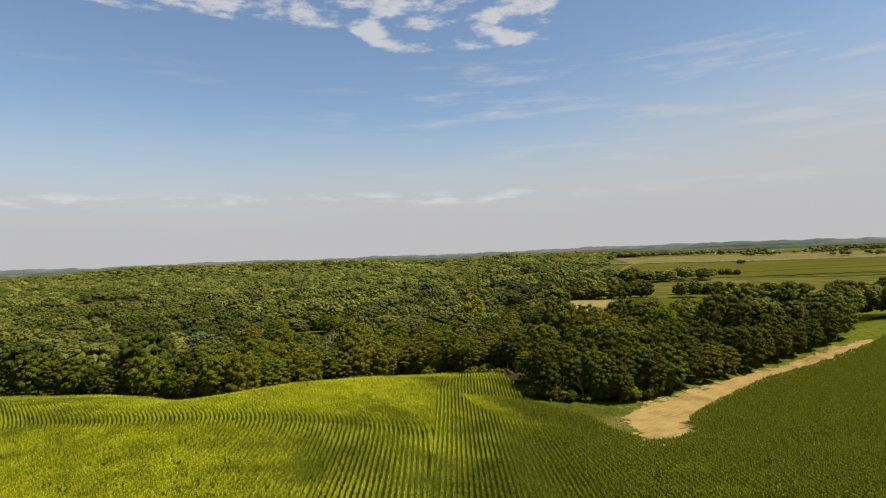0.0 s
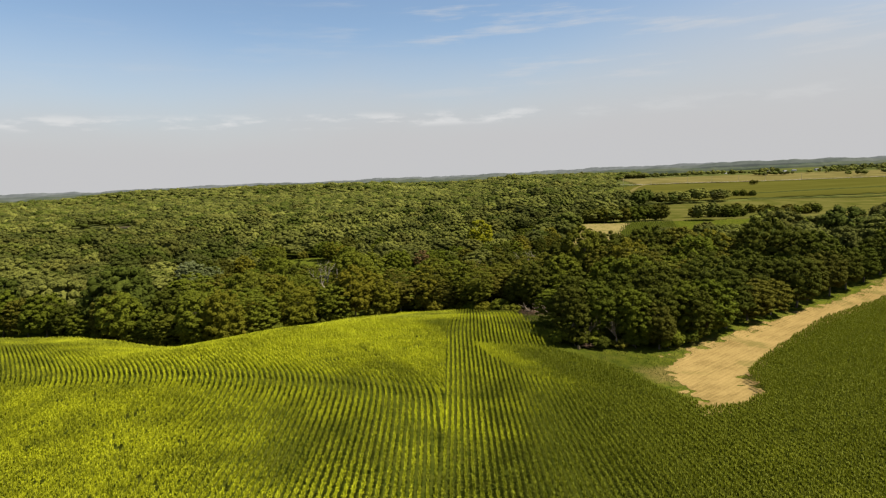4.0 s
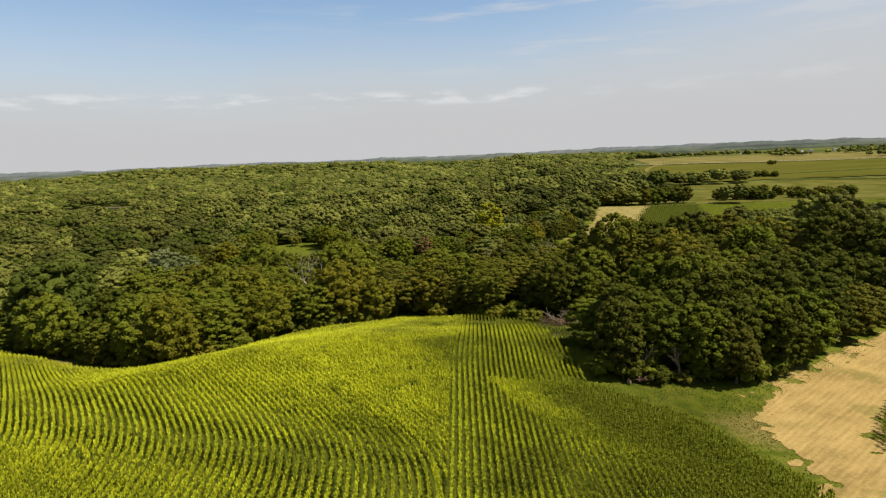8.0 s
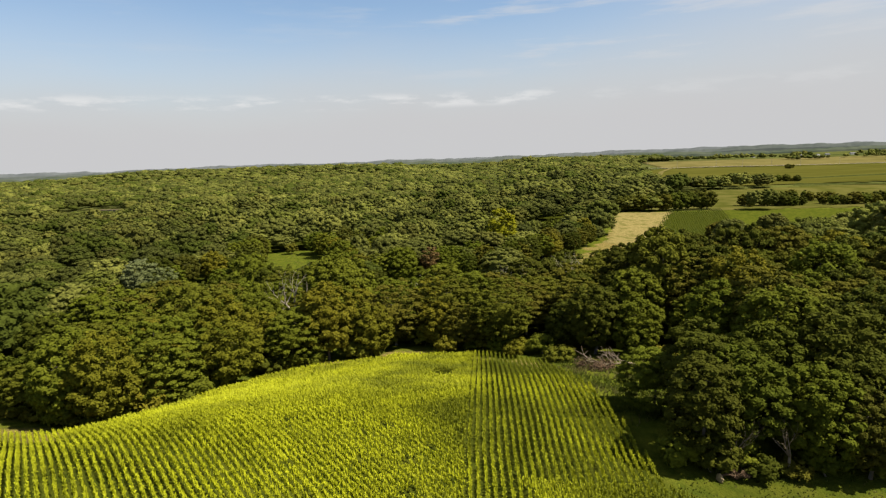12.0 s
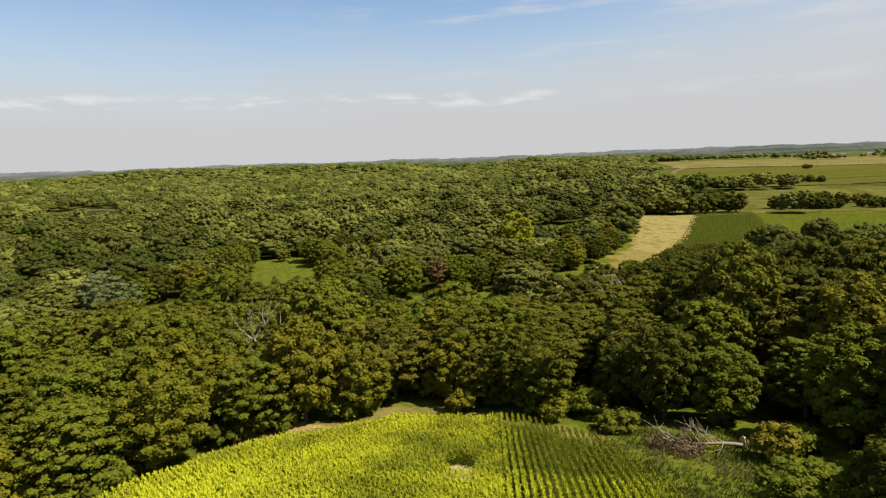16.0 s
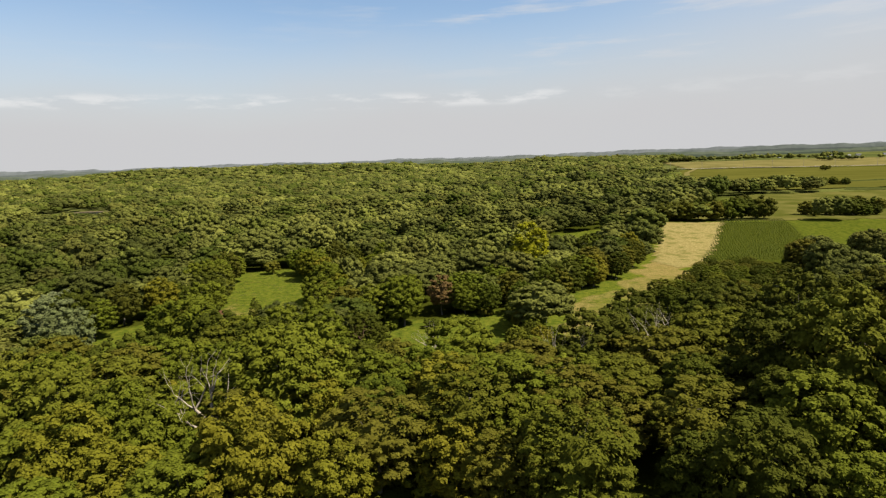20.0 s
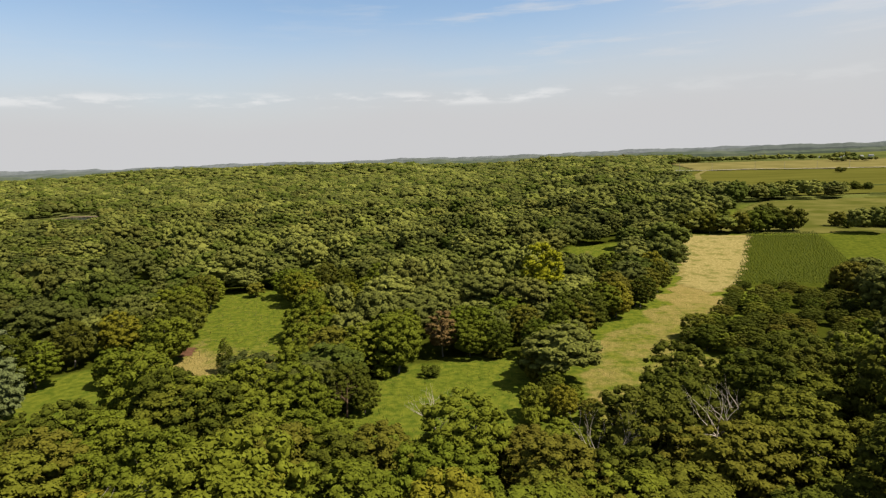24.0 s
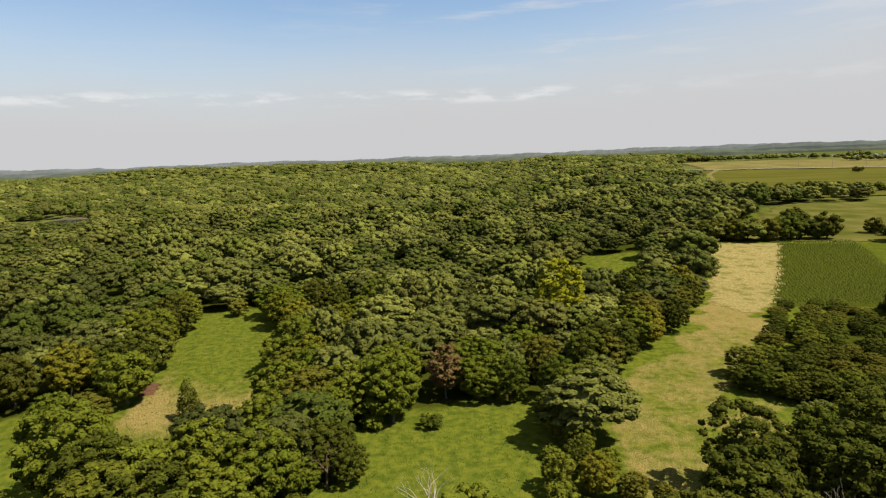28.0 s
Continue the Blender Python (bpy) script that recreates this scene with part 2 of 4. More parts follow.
def dry_meadow(k):
    p = spot(k)
    fine, mid = k.noise(p, 1.4, 5.0), k.noise(p, 0.22, 4.0)
    tan = k.mix(k.ramp(fine, 0.3, 0.7), (0.120, 0.095, 0.029), (0.208, 0.167, 0.064))
    return k.mix(k.ramp(mid, 0.48, 0.66, 0.0, 0.7), tan, (0.070, 0.072, 0.014)), fine


DRY_MEADOW = material("dry_meadow_grass", dry_meadow, 1.0, 0.0, bump=(0.8, 0.2))


# ---- plan ----
def step(a, b, v):
    k = np.clip((v - a) / (b - a), 0.0, 1.0)
    return k * k * (3 - 2 * k)


def bell(v, w):
    return np.exp(-((v / w) ** 2))


def land(x, y):
    """Height of the ground: a cropped hill, a wooded valley behind it, rising fields and far ridges."""
    x, y = np.asarray(x, float), np.asarray(y, float)
    south = 4.3 + 2.8 * bell(x + 45, 40) * bell(y - 142, 38)
    along, off = (x - 36) * 0.78 + (y - 118) * 0.62, (x - 36) * 0.62 - (y - 118) * 0.78
    south = south - 4.9 * bell(off + 10, 29) * step(-55, 15, along) * (1 - step(90, 170, along))
    north = y - 0.62 * np.clip(x - 45, 0, 170) + 24 * bell(x + 63, 27) + 6 * (1 - step(-110, -75, x))
    z = south + (-4.6 - south) * step(152, 220, north)
    z = z - 7.6 * step(218, 292, north)
    rise = step(430, 500, y) * step(20, 110, x - 0.1 * (y - 430))
    z = z + 6.3 * rise + 3.0 * rise * step(500, 1150, y) + 14.0 * step(1130, 1560, y) * step(150, 420, x)
    z = z + 6.0 * bell(x - 230, 130) * step(720, 1050, y)
    z = z + (8.0 + 26.0 * (1 - step(-500, 450, x))) * step(1780, 2200, y) * (1 - step(300, 700, x)) * (0.35 + 0.65 * step(-1450, -1050, x))
    z = z - 14.0 * step(2450, 3000, y) + 22.0 * step(3200, 4500, y)
    return z


def inside(poly, x, y):
    """Which of the points lie in a polygon."""
    x, y = np.asarray(x, float), np.asarray(y, float)
    hit = np.zeros(x.shape, bool)
    for (ax, ay), (bx, by) in zip(poly, poly[1:] + poly[:1]):
        cross = (ay > y) != (by > y)
        with np.errstate(divide="ignore", invalid="ignore"):
            hit ^= cross & (x < (bx - ax) * (y - ay) / (by - ay + 1e-12) + ax)
    return hit


def wave(x, y, size, seed=0):
    """A smooth pseudo-random field, about -1 to 1."""
    x, y = np.asarray(x, float) / size, np.asarray(y, float) / size
    a = np.sin(1.7 * x + 2.3 * np.sin(0.9 * y + seed) + seed) + np.sin(2.1 * y + 1.9 * np.sin(1.3 * x - seed) + 2 * seed)
    return 0.5 * a


CORN_EDGE = ((-170, -141, -95, -70, -58, -50, -44, -35, -22, -14, 5, 14, 17, 18, 24, 30, 36, 40, 47.5, 51, 57, 74, 90, 124, 170),
             (210, 201, 186, 174, 172, 181, 192, 201, 205, 212, 206, 196, 172, 146, 141, 136, 118, 115, 120, 132, 139, 155, 168, 187, 214))
BAND = [(11.0, 296.5, 0.52), (16.5, 294.5, 0.58), (22.0, 292.0, 0.46), (14.5, 302.0, 0.46), (17.0, 307.5, 0.50), (14.0, 313.5, 0.55), (26.5, 290.0, 0.36), (19.5, 299.5, 0.40), (12.5, 319.0, 0.62)]  # x, y and height of the low trees between glade and meadow
WOOD_EDGE = ((-400, -150, -141, -95, -70, -58, -48, -42, -34, -22, -14, 5, 16, 21, 23, 30, 45, 66, 93, 149, 400),
             (236, 214, 209, 195, 183, 180, 190, 200, 209, 213, 222, 215, 206, 198, 153, 151, 152, 167, 185, 219, 375))
STRIP = [(34.5, 115.5), (37.8, 123), (40, 131.5), (39, 139), (43, 146), (54.8, 154), (88, 177), (132, 202), (150, 208), (146, 201), (124, 188), (90, 168), (74, 155), (57, 139), (51, 132), (47.5, 120), (40, 115.2)]
INLET = [(12, 163), (20, 160), (29, 166), (31, 180), (35, 196), (28, 204), (14, 203)]
GLADE = [(-36, 276), (-32, 290), (-28, 312), (-24, 320), (-11, 321), (5, 331), (16, 325), (11, 306), (10, 292), (27, 286), (27, 272), (6, 268), (-20, 268)]
GLADE_WEST = [(-84, 312), (-84, 341), (-92, 376), (-101, 420), (-79, 415), (-67, 388), (-55, 346), (-50, 326), (-52, 308), (-66, 303)]
GLADE_SOUTH = [(-124, 288), (-112, 312), (-97, 334), (-82, 330), (-74, 312), (-92, 292), (-110, 282)]
MEADOW = [(100, 446), (122, 514), (158, 507), (104, 408), (80, 369), (57, 339), (66, 321), (50, 298), (26, 290), (25, 312), (30, 336), (45, 358), (66, 382)]
DIRT_PATCH = [(-6.2, 184.2), (-4.8, 182.4), (-2.6, 182.6), (-2.2, 186.0), (-4.0, 188.4), (-5.9, 187.6)]
CORN_TWO = [(157, 506), (330, 482), (240, 392), (104, 408)]
PASTURE = [(158, 512), (150, 540), (190, 600), (260, 700), (900, 760), (700, 480), (330, 486)]
FIELD = [(262, 800), (330, 745), (900, 735), (1500, 1250), (1150, 1420), (480, 1540), (360, 1200), (285, 930)]
CLUMP = [(24.5, 152.5), (31, 155), (37.5, 152.5), (43.5, 156), (27, 159.5), (50, 158), (36, 161), (24, 166), (42.5, 151.0), (51.5, 155.5)]
GAPS = [[(-76, 305), (-60, 305), (-52, 318), (-61, 327), (-77, 323)], [(-86, 272), (-98, 290), (-86, 301), (-72, 291), (-74, 275)], [(-440, 1790), (-400, 1790), (-402, 1870), (-440, 1870)], [(-330, 1750), (-292, 1750), (-292, 1826), (-330, 1826)], [(-24, 1420), (10, 1420), (8, 1488), (-24, 1488)], [(76, 1412), (108, 1412), (108, 1478), (76, 1478)], [(30, 915), (78, 900), (82, 925), (36, 945)], [(52, 424), (66, 420), (84, 496), (58, 504)], [(-456, 790), (-380, 775), (-366, 810), (-374, 862), (-462, 880), (-470, 820)], [(-62, 398), (-44, 392), (-42, 408), (-56, 412)]]
THICKET = [(50, 328), (60, 352), (84, 382), (104, 410), (152, 406), (128, 372), (112, 340), (84, 318)]
LOW = [[(-462, 795), (-360, 775), (-290, 640), (-390, 640)]]
OPEN = [INLET, GLADE, GLADE_WEST, GLADE_SOUTH, MEADOW, CORN_TWO, PASTURE, FIELD] + GAPS


def thicket(x, y):
    """How tall the growth stands at a place: low beside the meadow, before the dead tree and towards the valley corn, tall on the slope."""
    x, y = np.array([x]), np.array([y])
    h = np.where(inside(THICKET, x, y), 0.56 - 0.22 * step(366, 392, y), 1.0)
    h = np.where((x > 42) & (x < 100) & (y > 205) & (y < 272), 1.24, h)
    return float(np.where((x > -26) & (x < 8) & (y > 252) & (y < 272), 0.82, h)[0])


def wooded(x, y):
    ok = np.asarray(y) > np.interp(x, *WOOD_EDGE)
    for poly in OPEN:
        ok &= ~inside(poly, x, y)
    return ok & ((np.asarray(x) < 0.30 * np.asarray(y) + 130) | (np.asarray(y) < 372))


def stands(x, y, room=3.2):
    """Where a tree has room: wooded all round it."""
    ok = wooded(x, y)
    for dx, dy in ((room, 0), (-room, 0), (0, room), (0, -0.5 * room)):
        ok &= wooded(x + dx, y + dy)
    return ok


# ---- mesh tools ----
def mesh_object(name, co, faces, mat, parent=None, smooth=False, tint=None):
    """One mesh from arrays: vertices (n, 3) and faces as a list of index arrays of equal length each."""
    me = bpy.data.meshes.new(name)
    sizes = np.concatenate([np.full(len(f), f.shape[1]) for f in faces])
    loops = np.concatenate([f.ravel() for f in faces]).astype(np.int32)
    me.vertices.add(len(co))
    me.vertices.foreach_set("co", np.asarray(co, np.float32).ravel())
    me.loops.add(len(loops))
    me.loops.foreach_set("vertex_index", loops)
    me.polygons.add(len(sizes))
    me.polygons.foreach_set("loop_start", np.r_[0, np.cumsum(sizes)[:-1]].astype(np.int32))
    me.polygons.foreach_set("use_smooth", sizes == 3 if smooth == "tris" else np.full(len(sizes), smooth))
    if tint is not None:
        at = me.attributes.new("tint", "FLOAT", "POINT")
        at.data.foreach_set("value", np.asarray(tint, np.float32))
    me.update(calc_edges=True)
    for m in mat if isinstance(mat, list) else [mat]:
        me.materials.append(m)
    ob = new(name, me)
    if parent:
        ob.parent = parent
    return ob


def grid_faces(nx, ny):
    i = np.arange((nx - 1) * (ny - 1))
    a = i // (nx - 1) * nx + i % (nx - 1)
    return np.stack([a, a + 1, a + nx + 1, a + nx], 1)


def drape(name, poly, mat, lift, size, label, ragged=1.2, category="field"):
    """A field laid on the ground within a polygon, with an uneven edge."""
    p = np.array(poly, float)
    xs, ys = np.arange(p[:, 0].min() - size, p[:, 0].max() + size, size), np.arange(p[:, 1].min() - size, p[:, 1].max() + size, size)
    X, Y = [a.ravel() for a in np.meshgrid(xs, ys)]
    f = grid_faces(len(xs), len(ys))
    cx, cy = X[f].mean(1), Y[f].mean(1)
    f = f[inside(poly, cx + ragged * wave(cx, cy, 2.5, 1) + 0.6 * ragged * wave(cx, cy, 0.9, 2), cy + ragged * wave(cx, cy, 2.1, 4) + 0.5 * ragged * wave(cx, cy, 0.45, 6))]
    used, f = np.unique(f, return_inverse=True)
    X, Y = X[used], Y[used]
    ob = mesh_object(name, np.stack([X, Y, land(X, Y) + lift], 1), [f.reshape(-1, 4)], mat, smooth=True)
    return tagged(ob, label, category, kind="structure")


def scatter(x0, x1, y0, y1, gap, rng, jitter=0.34):
    """Points of a loose, jittered triangular grid."""
    ys = np.arange(y0, y1, gap * 0.87)
    rows = [np.stack([np.arange(x0 + (k % 2) * gap / 2, x1, gap), np.full(len(np.arange(x0 + (k % 2) * gap / 2, x1, gap)), v)], 1) for k, v in enumerate(ys)]
    p = np.concatenate(rows)
    return p + rng.normal(0, jitter * gap * 0.6, p.shape).clip(-gap * 0.45, gap * 0.45)


# ---- ground ----
def spread(a, b, size, far, grow):
    """Even steps from a to b, then growing ones out to -far and far."""
    mid = list(np.arange(a, b + 0.1, size))
    lo, hi, s = [], [], size
    while not hi or hi[-1] < far:
        s *= grow
        hi.append((hi[-1] if hi else mid[-1]) + s)
    s = size
    while not lo or lo[-1] > -far:
        s *= grow
        lo.append((lo[-1] if lo else mid[0]) - s)
    return np.array(lo[::-1] + mid + hi)


def make_ground():
    xs, ys = spread(-160, 180, 3.0, 4800, 1.09), spread(70, 520, 3.0, 4800, 1.07)
    X, Y = [a.ravel() for a in np.meshgrid(xs, ys)]
    ob = mesh_object("ground", np.stack([X, Y, land(X, Y)], 1), [grid_faces(len(xs), len(ys))], GROUND, smooth=True)
    corn = (Y < np.interp(X, *CORN_EDGE) - 1) & ~inside(STRIP, X, Y) & (Y > -28) & (np.abs(X) < 158)
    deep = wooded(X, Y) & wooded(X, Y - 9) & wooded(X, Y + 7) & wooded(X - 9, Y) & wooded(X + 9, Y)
    # wood weights that darkened soil: full under trees, part between the corn rows
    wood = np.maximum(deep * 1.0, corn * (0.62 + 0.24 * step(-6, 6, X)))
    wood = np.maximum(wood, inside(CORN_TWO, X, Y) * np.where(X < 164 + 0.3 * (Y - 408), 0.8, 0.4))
    # verge beside the clump mixed darker with the soil colour
    wood = np.maximum(wood, 0.72 * bell(X - 31, 13) * bell(Y - 143, 11))
    rim = np.zeros(len(X), bool)
    for dx, dy in ((0, 0), (2.5, 0), (-2.5, 0), (0, 3), (0, -2.5)):
        rim |= inside(STRIP, X + dx, Y + dy)
    dry = np.where(inside(MEADOW, X + 5 * wave(X, Y, 7, 1), Y + 6 * wave(X, Y, 6, 3)), 0.27 + 0.18 * step(335, 420, Y), 0.05) + np.where(inside(PASTURE, X, Y), 0.20, 0.0)
    dry = dry + np.where(inside(GLADE_WEST, X, Y), 0.34 * bell(Y - 331, 13) + 0.16 * bell(X + 0.35 * (Y - 340) + 82, 5), 0.0) - 0.04 * inside(GLADE, X, Y)
    dry = dry + 0.10 * rim + 0.04 * ((X > 46) & (X < 190) & (Y < 0.62 * (X - 46) + 185) & (Y > np.interp(X, *CORN_EDGE) - 4) & ~deep) + 0.05 * bell(X - 60, 60) * bell(Y - 150, 30)
    dry = dry + 0.25 * bell(X + 33, 9) * bell(Y - 206, 6) + 0.30 * ((Y > np.interp(X, *CORN_EDGE) - 3) & (Y < np.interp(X, *CORN_EDGE) + 5) & (X > -100) & (X < 16)) + 0.4 * bell(X - 37, 3.5) * bell(Y - 138, 4)
    far = step(560, 900, np.hypot(X, Y))
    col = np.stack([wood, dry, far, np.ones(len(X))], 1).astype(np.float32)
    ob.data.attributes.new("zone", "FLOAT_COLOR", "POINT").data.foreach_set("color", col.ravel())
    tagged(ob, "rolling ground of grass, crop soil and woodland floor", "ground", kind="structure")


make_ground()
drape("hay_strip", STRIP, HAY, 0.07, 0.25, "cut tan hay strip between the corn and the trees", 1.5)
drape("hay_meadow", [(97, 444), (122, 514), (158, 507), (131, 455), (105, 410), (92, 402), (86, 416)], DRY_MEADOW, 0.10, 1.6, "pale dry uncut meadow strip beside the corn", 1.5)


# ---- corn ----
def corn_rows(lines, rng, blades, tall, reach=(0.22, 0.17)):
    """Corn plants set along rows: each plant is a fan of arching leaf blades near its top."""
    p = np.concatenate(lines)
    way = np.concatenate([np.gradient(q, axis=0) if len(q) > 1 else np.ones((1, 2)) for q in lines])
    way /= np.linalg.norm(way, axis=1)[:, None] + 1e-9
    loose = step(158, 180, p[:, 1]) * (1 - step(-2, 6, p[:, 0]))
    p = p + rng.normal(0, 0.05, p.shape) * (1 + 0.9 * loose)[:, None]
    n = len(p)
    z = land(p[:, 0], p[:, 1])
    high = tall * (0.90 + 0.12 * rng.random(n) + 0.07 * wave(p[:, 0], p[:, 1], 9, 3))
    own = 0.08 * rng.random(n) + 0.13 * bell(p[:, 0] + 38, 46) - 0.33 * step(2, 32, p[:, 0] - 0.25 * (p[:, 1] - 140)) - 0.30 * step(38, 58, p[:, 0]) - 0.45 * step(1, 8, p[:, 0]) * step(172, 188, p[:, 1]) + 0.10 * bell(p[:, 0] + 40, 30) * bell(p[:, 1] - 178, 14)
    v = np.zeros((blades, n, 4, 3))
    for b in range(blades):
        turn = rng.random(n) * 6.283
        d = way * 1.7 * np.cos(turn)[:, None] + np.stack([-way[:, 1], way[:, 0]], 1) * np.sin(turn)[:, None]
        side = np.stack([-d[:, 1], d[:, 0]], 1) / np.linalg.norm(d, axis=1)[:, None]
        out = (reach[0] + reach[1] * rng.random(n)) * (1 + 0.8 * loose)
        width = 0.055 + 0.035 * rng.random(n) if b else np.full(n, 0.035)
        steep = b % 2 == 1
        low = high * (0.50 + (0.16 if steep else 0.34) * rng.random(n)) if b else high * 0.45
        arch = high * ((0.34 if steep else 0.10) if b else 0.50)
        for j, (r, h, w) in enumerate(((0.0, 0.0, 0.0), (0.6, 1.0, 1.0), (1.0, 0.55, 0.0), (0.55, 0.9, -1.0))):
            if steep:
                r, h = r * 0.62, (0, 0.62, 1.0, 0.56)[j]
            r, h = (r, h) if b else (r * 0.3, (0, 0.5, 1.1, 0.5)[j])
            v[b, :, j, :2] = p + d * (out * r)[:, None] + side * (width * w)[:, None]
            v[b, :, j, 2] = z + low + arch * h
    return v.reshape(-1, 3), [np.arange(blades * n * 4).reshape(-1, 4)], np.tile(np.repeat(own, 4), blades)


def corn_field():
    rng = np.random.default_rng(4)
    lines = []
    keep = lambda q: (q[:, 1] < np.interp(q[:, 0], *CORN_EDGE) - 2.4 * step(-100, -80, q[:, 0]) * (1 - step(10, 18, q[:, 0])) - 2.2 * bell(q[:, 0] + 13, 7) + 0.9 * wave(q[:, 0], q[:, 1], 3, 1)) & ~inside(DIRT_PATCH, q[:, 0] + 0.5 * wave(q[:, 0], q[:, 1], 0.7, 3), q[:, 1]) & ~inside(STRIP, q[:, 0], q[:, 1]) & (q[:, 0] > -0.78 * q[:, 1] + 2) & (q[:, 0] < 0.84 * q[:, 1] - 4)
    # straight rows on the near slope, a second block of them behind the end rows that slant across
    seam = lambda y: -4.0 + 0.035 * (y - 110) + 0.6 * np.sin((y - 90) / 38) + 0.04 * np.maximum(0, y - 150)
    slant = lambda x: np.interp(x, (2.0, 6.0, 12.0, 23.0, 34.0), (147.0, 138.0, 129.5, 123.0, 119.0))
    ends = lambda q: (q[:, 0] > 2.0) & (q[:, 0] < 36) & (q[:, 1] > slant(q[:, 0])) & (q[:, 1] < 144.6)
    for c in np.arange(-3.5, 62, 0.80):
        y = np.arange(78, 215, 0.24)
        q = np.stack([c + 0.035 * (y - 110) + 0.6 * np.sin((y - 90) / 38) + 0.04 * np.maximum(0, y - 150), y], 1)
        lines.append(q[~ends(q)])
    for c in np.arange(0.4, 40, 0.80):
        x = np.arange(2, 36, 0.24)
        q = np.stack([x, slant(x) + c], 1)
        lines.append(q[ends(q)])
    # contour rows that bend round the hill
    for c in np.arange(-150, -3.5, 0.86):
        y = np.arange(78, 215, 0.24)
        bend = 0.5 * (y - 124) + 0.5 * np.sqrt((y - 124) ** 2 + 40)
        x = c + 0.02 * (y - 110) - 0.78 * (bend - 0.4)
        q = np.stack([x, y], 1)
        lines.append(q[x < seam(y)])
    # rows that the slant leaves open beside the straight ones
    for c in np.arange(-3.5, 110, 0.86):
        y = np.arange(78, 215, 0.24)
        bend = 0.5 * (y - 124) + 0.5 * np.sqrt((y - 124) ** 2 + 40)
        x = c + 0.02 * (y - 110) - 0.78 * (bend - 0.4)
        q = np.stack([x, y], 1)
        lines.append(q[x < seam(y)])
    # the field beyond the cut strip
    for c in np.arange(-40, 120, 0.76):
        x = np.arange(54, 175, 0.36)
        q = np.stack([x, c + 0.62 * (x - 54) + 80], 1)
        lines.append(q[(q[:, 0] > 62) & (q[:, 1] > 70)])
    lines = [q[keep(q)] for q in lines]
    gaps = [q[(wave(q[:, 0], q[:, 1], 1.3, 7) * wave(q[:, 0], q[:, 1], 5, 2) < 0.62)] for q in lines if len(q)]
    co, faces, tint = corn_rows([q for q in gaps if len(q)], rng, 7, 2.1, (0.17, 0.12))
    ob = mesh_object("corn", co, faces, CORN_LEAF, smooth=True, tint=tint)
    tagged(ob, "tall yellow-green corn in curving rows on a hill", "corn", kind="stuff")
    # the rest of the field, sown more thinly
    rng = np.random.default_rng(6)
    X, Y = [a.ravel() for a in np.meshgrid(np.arange(-156, 156, 0.76), np.arange(-26, 214, 1.5))]
    q = np.stack([X, Y], 1)
    away = (Y < 78) | (X <= -0.78 * Y + 2) | (X >= 0.84 * Y - 4)
    q = q[away & (Y < np.interp(X, *CORN_EDGE)) & ~inside(STRIP, X, Y)]
    co, faces, tint = corn_rows([q], rng, 3, 2.3, (0.45, 0.35))
    ob = mesh_object("corn", co, faces, CORN_LEAF, smooth=True, tint=tint)
    tagged(ob, "tall green corn on the near side of the hill", "corn", kind="stuff")
    rng = np.random.default_rng(5)
    far = []
    for c in np.arange(-60, 330, 1.5):
        y = np.arange(390, 510, 0.8)
        q = np.stack([c + 100 + 0.30 * (y - 408), y], 1) + rng.normal(0, (0.18, 0.4), (len(y), 2))
        far.append(q[inside(CORN_TWO, q[:, 0] + 0.4 * wave(q[:, 0], q[:, 1], 3, 2), q[:, 1]) & (q[:, 0] < 162 + 0.3 * (q[:, 1] - 408))])
    co, faces, tint = corn_rows([q for q in far if len(q)], rng, 4, 2.3, (0.3, 0.2))
    ob = mesh_object("corn", co, faces, CORN_DARK, smooth=True, tint=tint - 0.1)
    tagged(ob, "dark green corn in straight rows in the valley", "corn", kind="stuff")


corn_field()


# ---- trees ----
def sprays(centres, radii, count, rng, length, flat, droop=0.25, middle=None):
    """Leaf sprays that clothe lobes: small folded diamonds lying along the outer surface."""
    k = rng.choice(len(centres), count, p=radii ** 2 / (radii ** 2).sum())
    middle = centres.mean(0) if middle is None else middle
    out = centres[k] - middle
    out /= np.linalg.norm(out, axis=1)[:, None] + 1e-6
    d = rng.normal(size=(count, 3)) + 0.75 * out + np.array([0, 0, 0.25])
    d /= np.linalg.norm(d, axis=1)[:, None]
    r = radii[k][:, None] * (0.70 + 0.45 * rng.random((count, 1)))
    pos = centres[k] + d * r * np.array([1, 1, flat])
    n = 0.8 * d + 0.35 * out + rng.normal(0, 0.40, d.shape)
    n /= np.linalg.norm(n, axis=1)[:, None]
    t = np.cross(n, rng.normal(size=n.shape))
    t /= np.linalg.norm(t, axis=1)[:, None] + 1e-9
    b = np.cross(n, t)
    size = length * (0.5 + 1.0 * rng.random((count, 1)) ** 1.4)
    v = np.stack([pos - t * size * 0.5, pos + b * size * 0.36 - n * size * droop * 0.2, pos + t * size * 0.5 - n * size * droop, pos - b * size * 0.36 - n * size * droop * 0.2], 1)
    return v.reshape(-1, 3), (np.arange(count) * 4)[:, None] + np.arange(4)


BALLS = {}


def ico(level=1):
    if level not in BALLS:
        bm = bmesh.new()
        bmesh.ops.create_icosphere(bm, subdivisions=level, radius=1)
        BALLS[level] = np.array([v.co for v in bm.verts]), np.array([[v.index for v in f.verts] for f in bm.faces])
        bm.free()
    return BALLS[level]


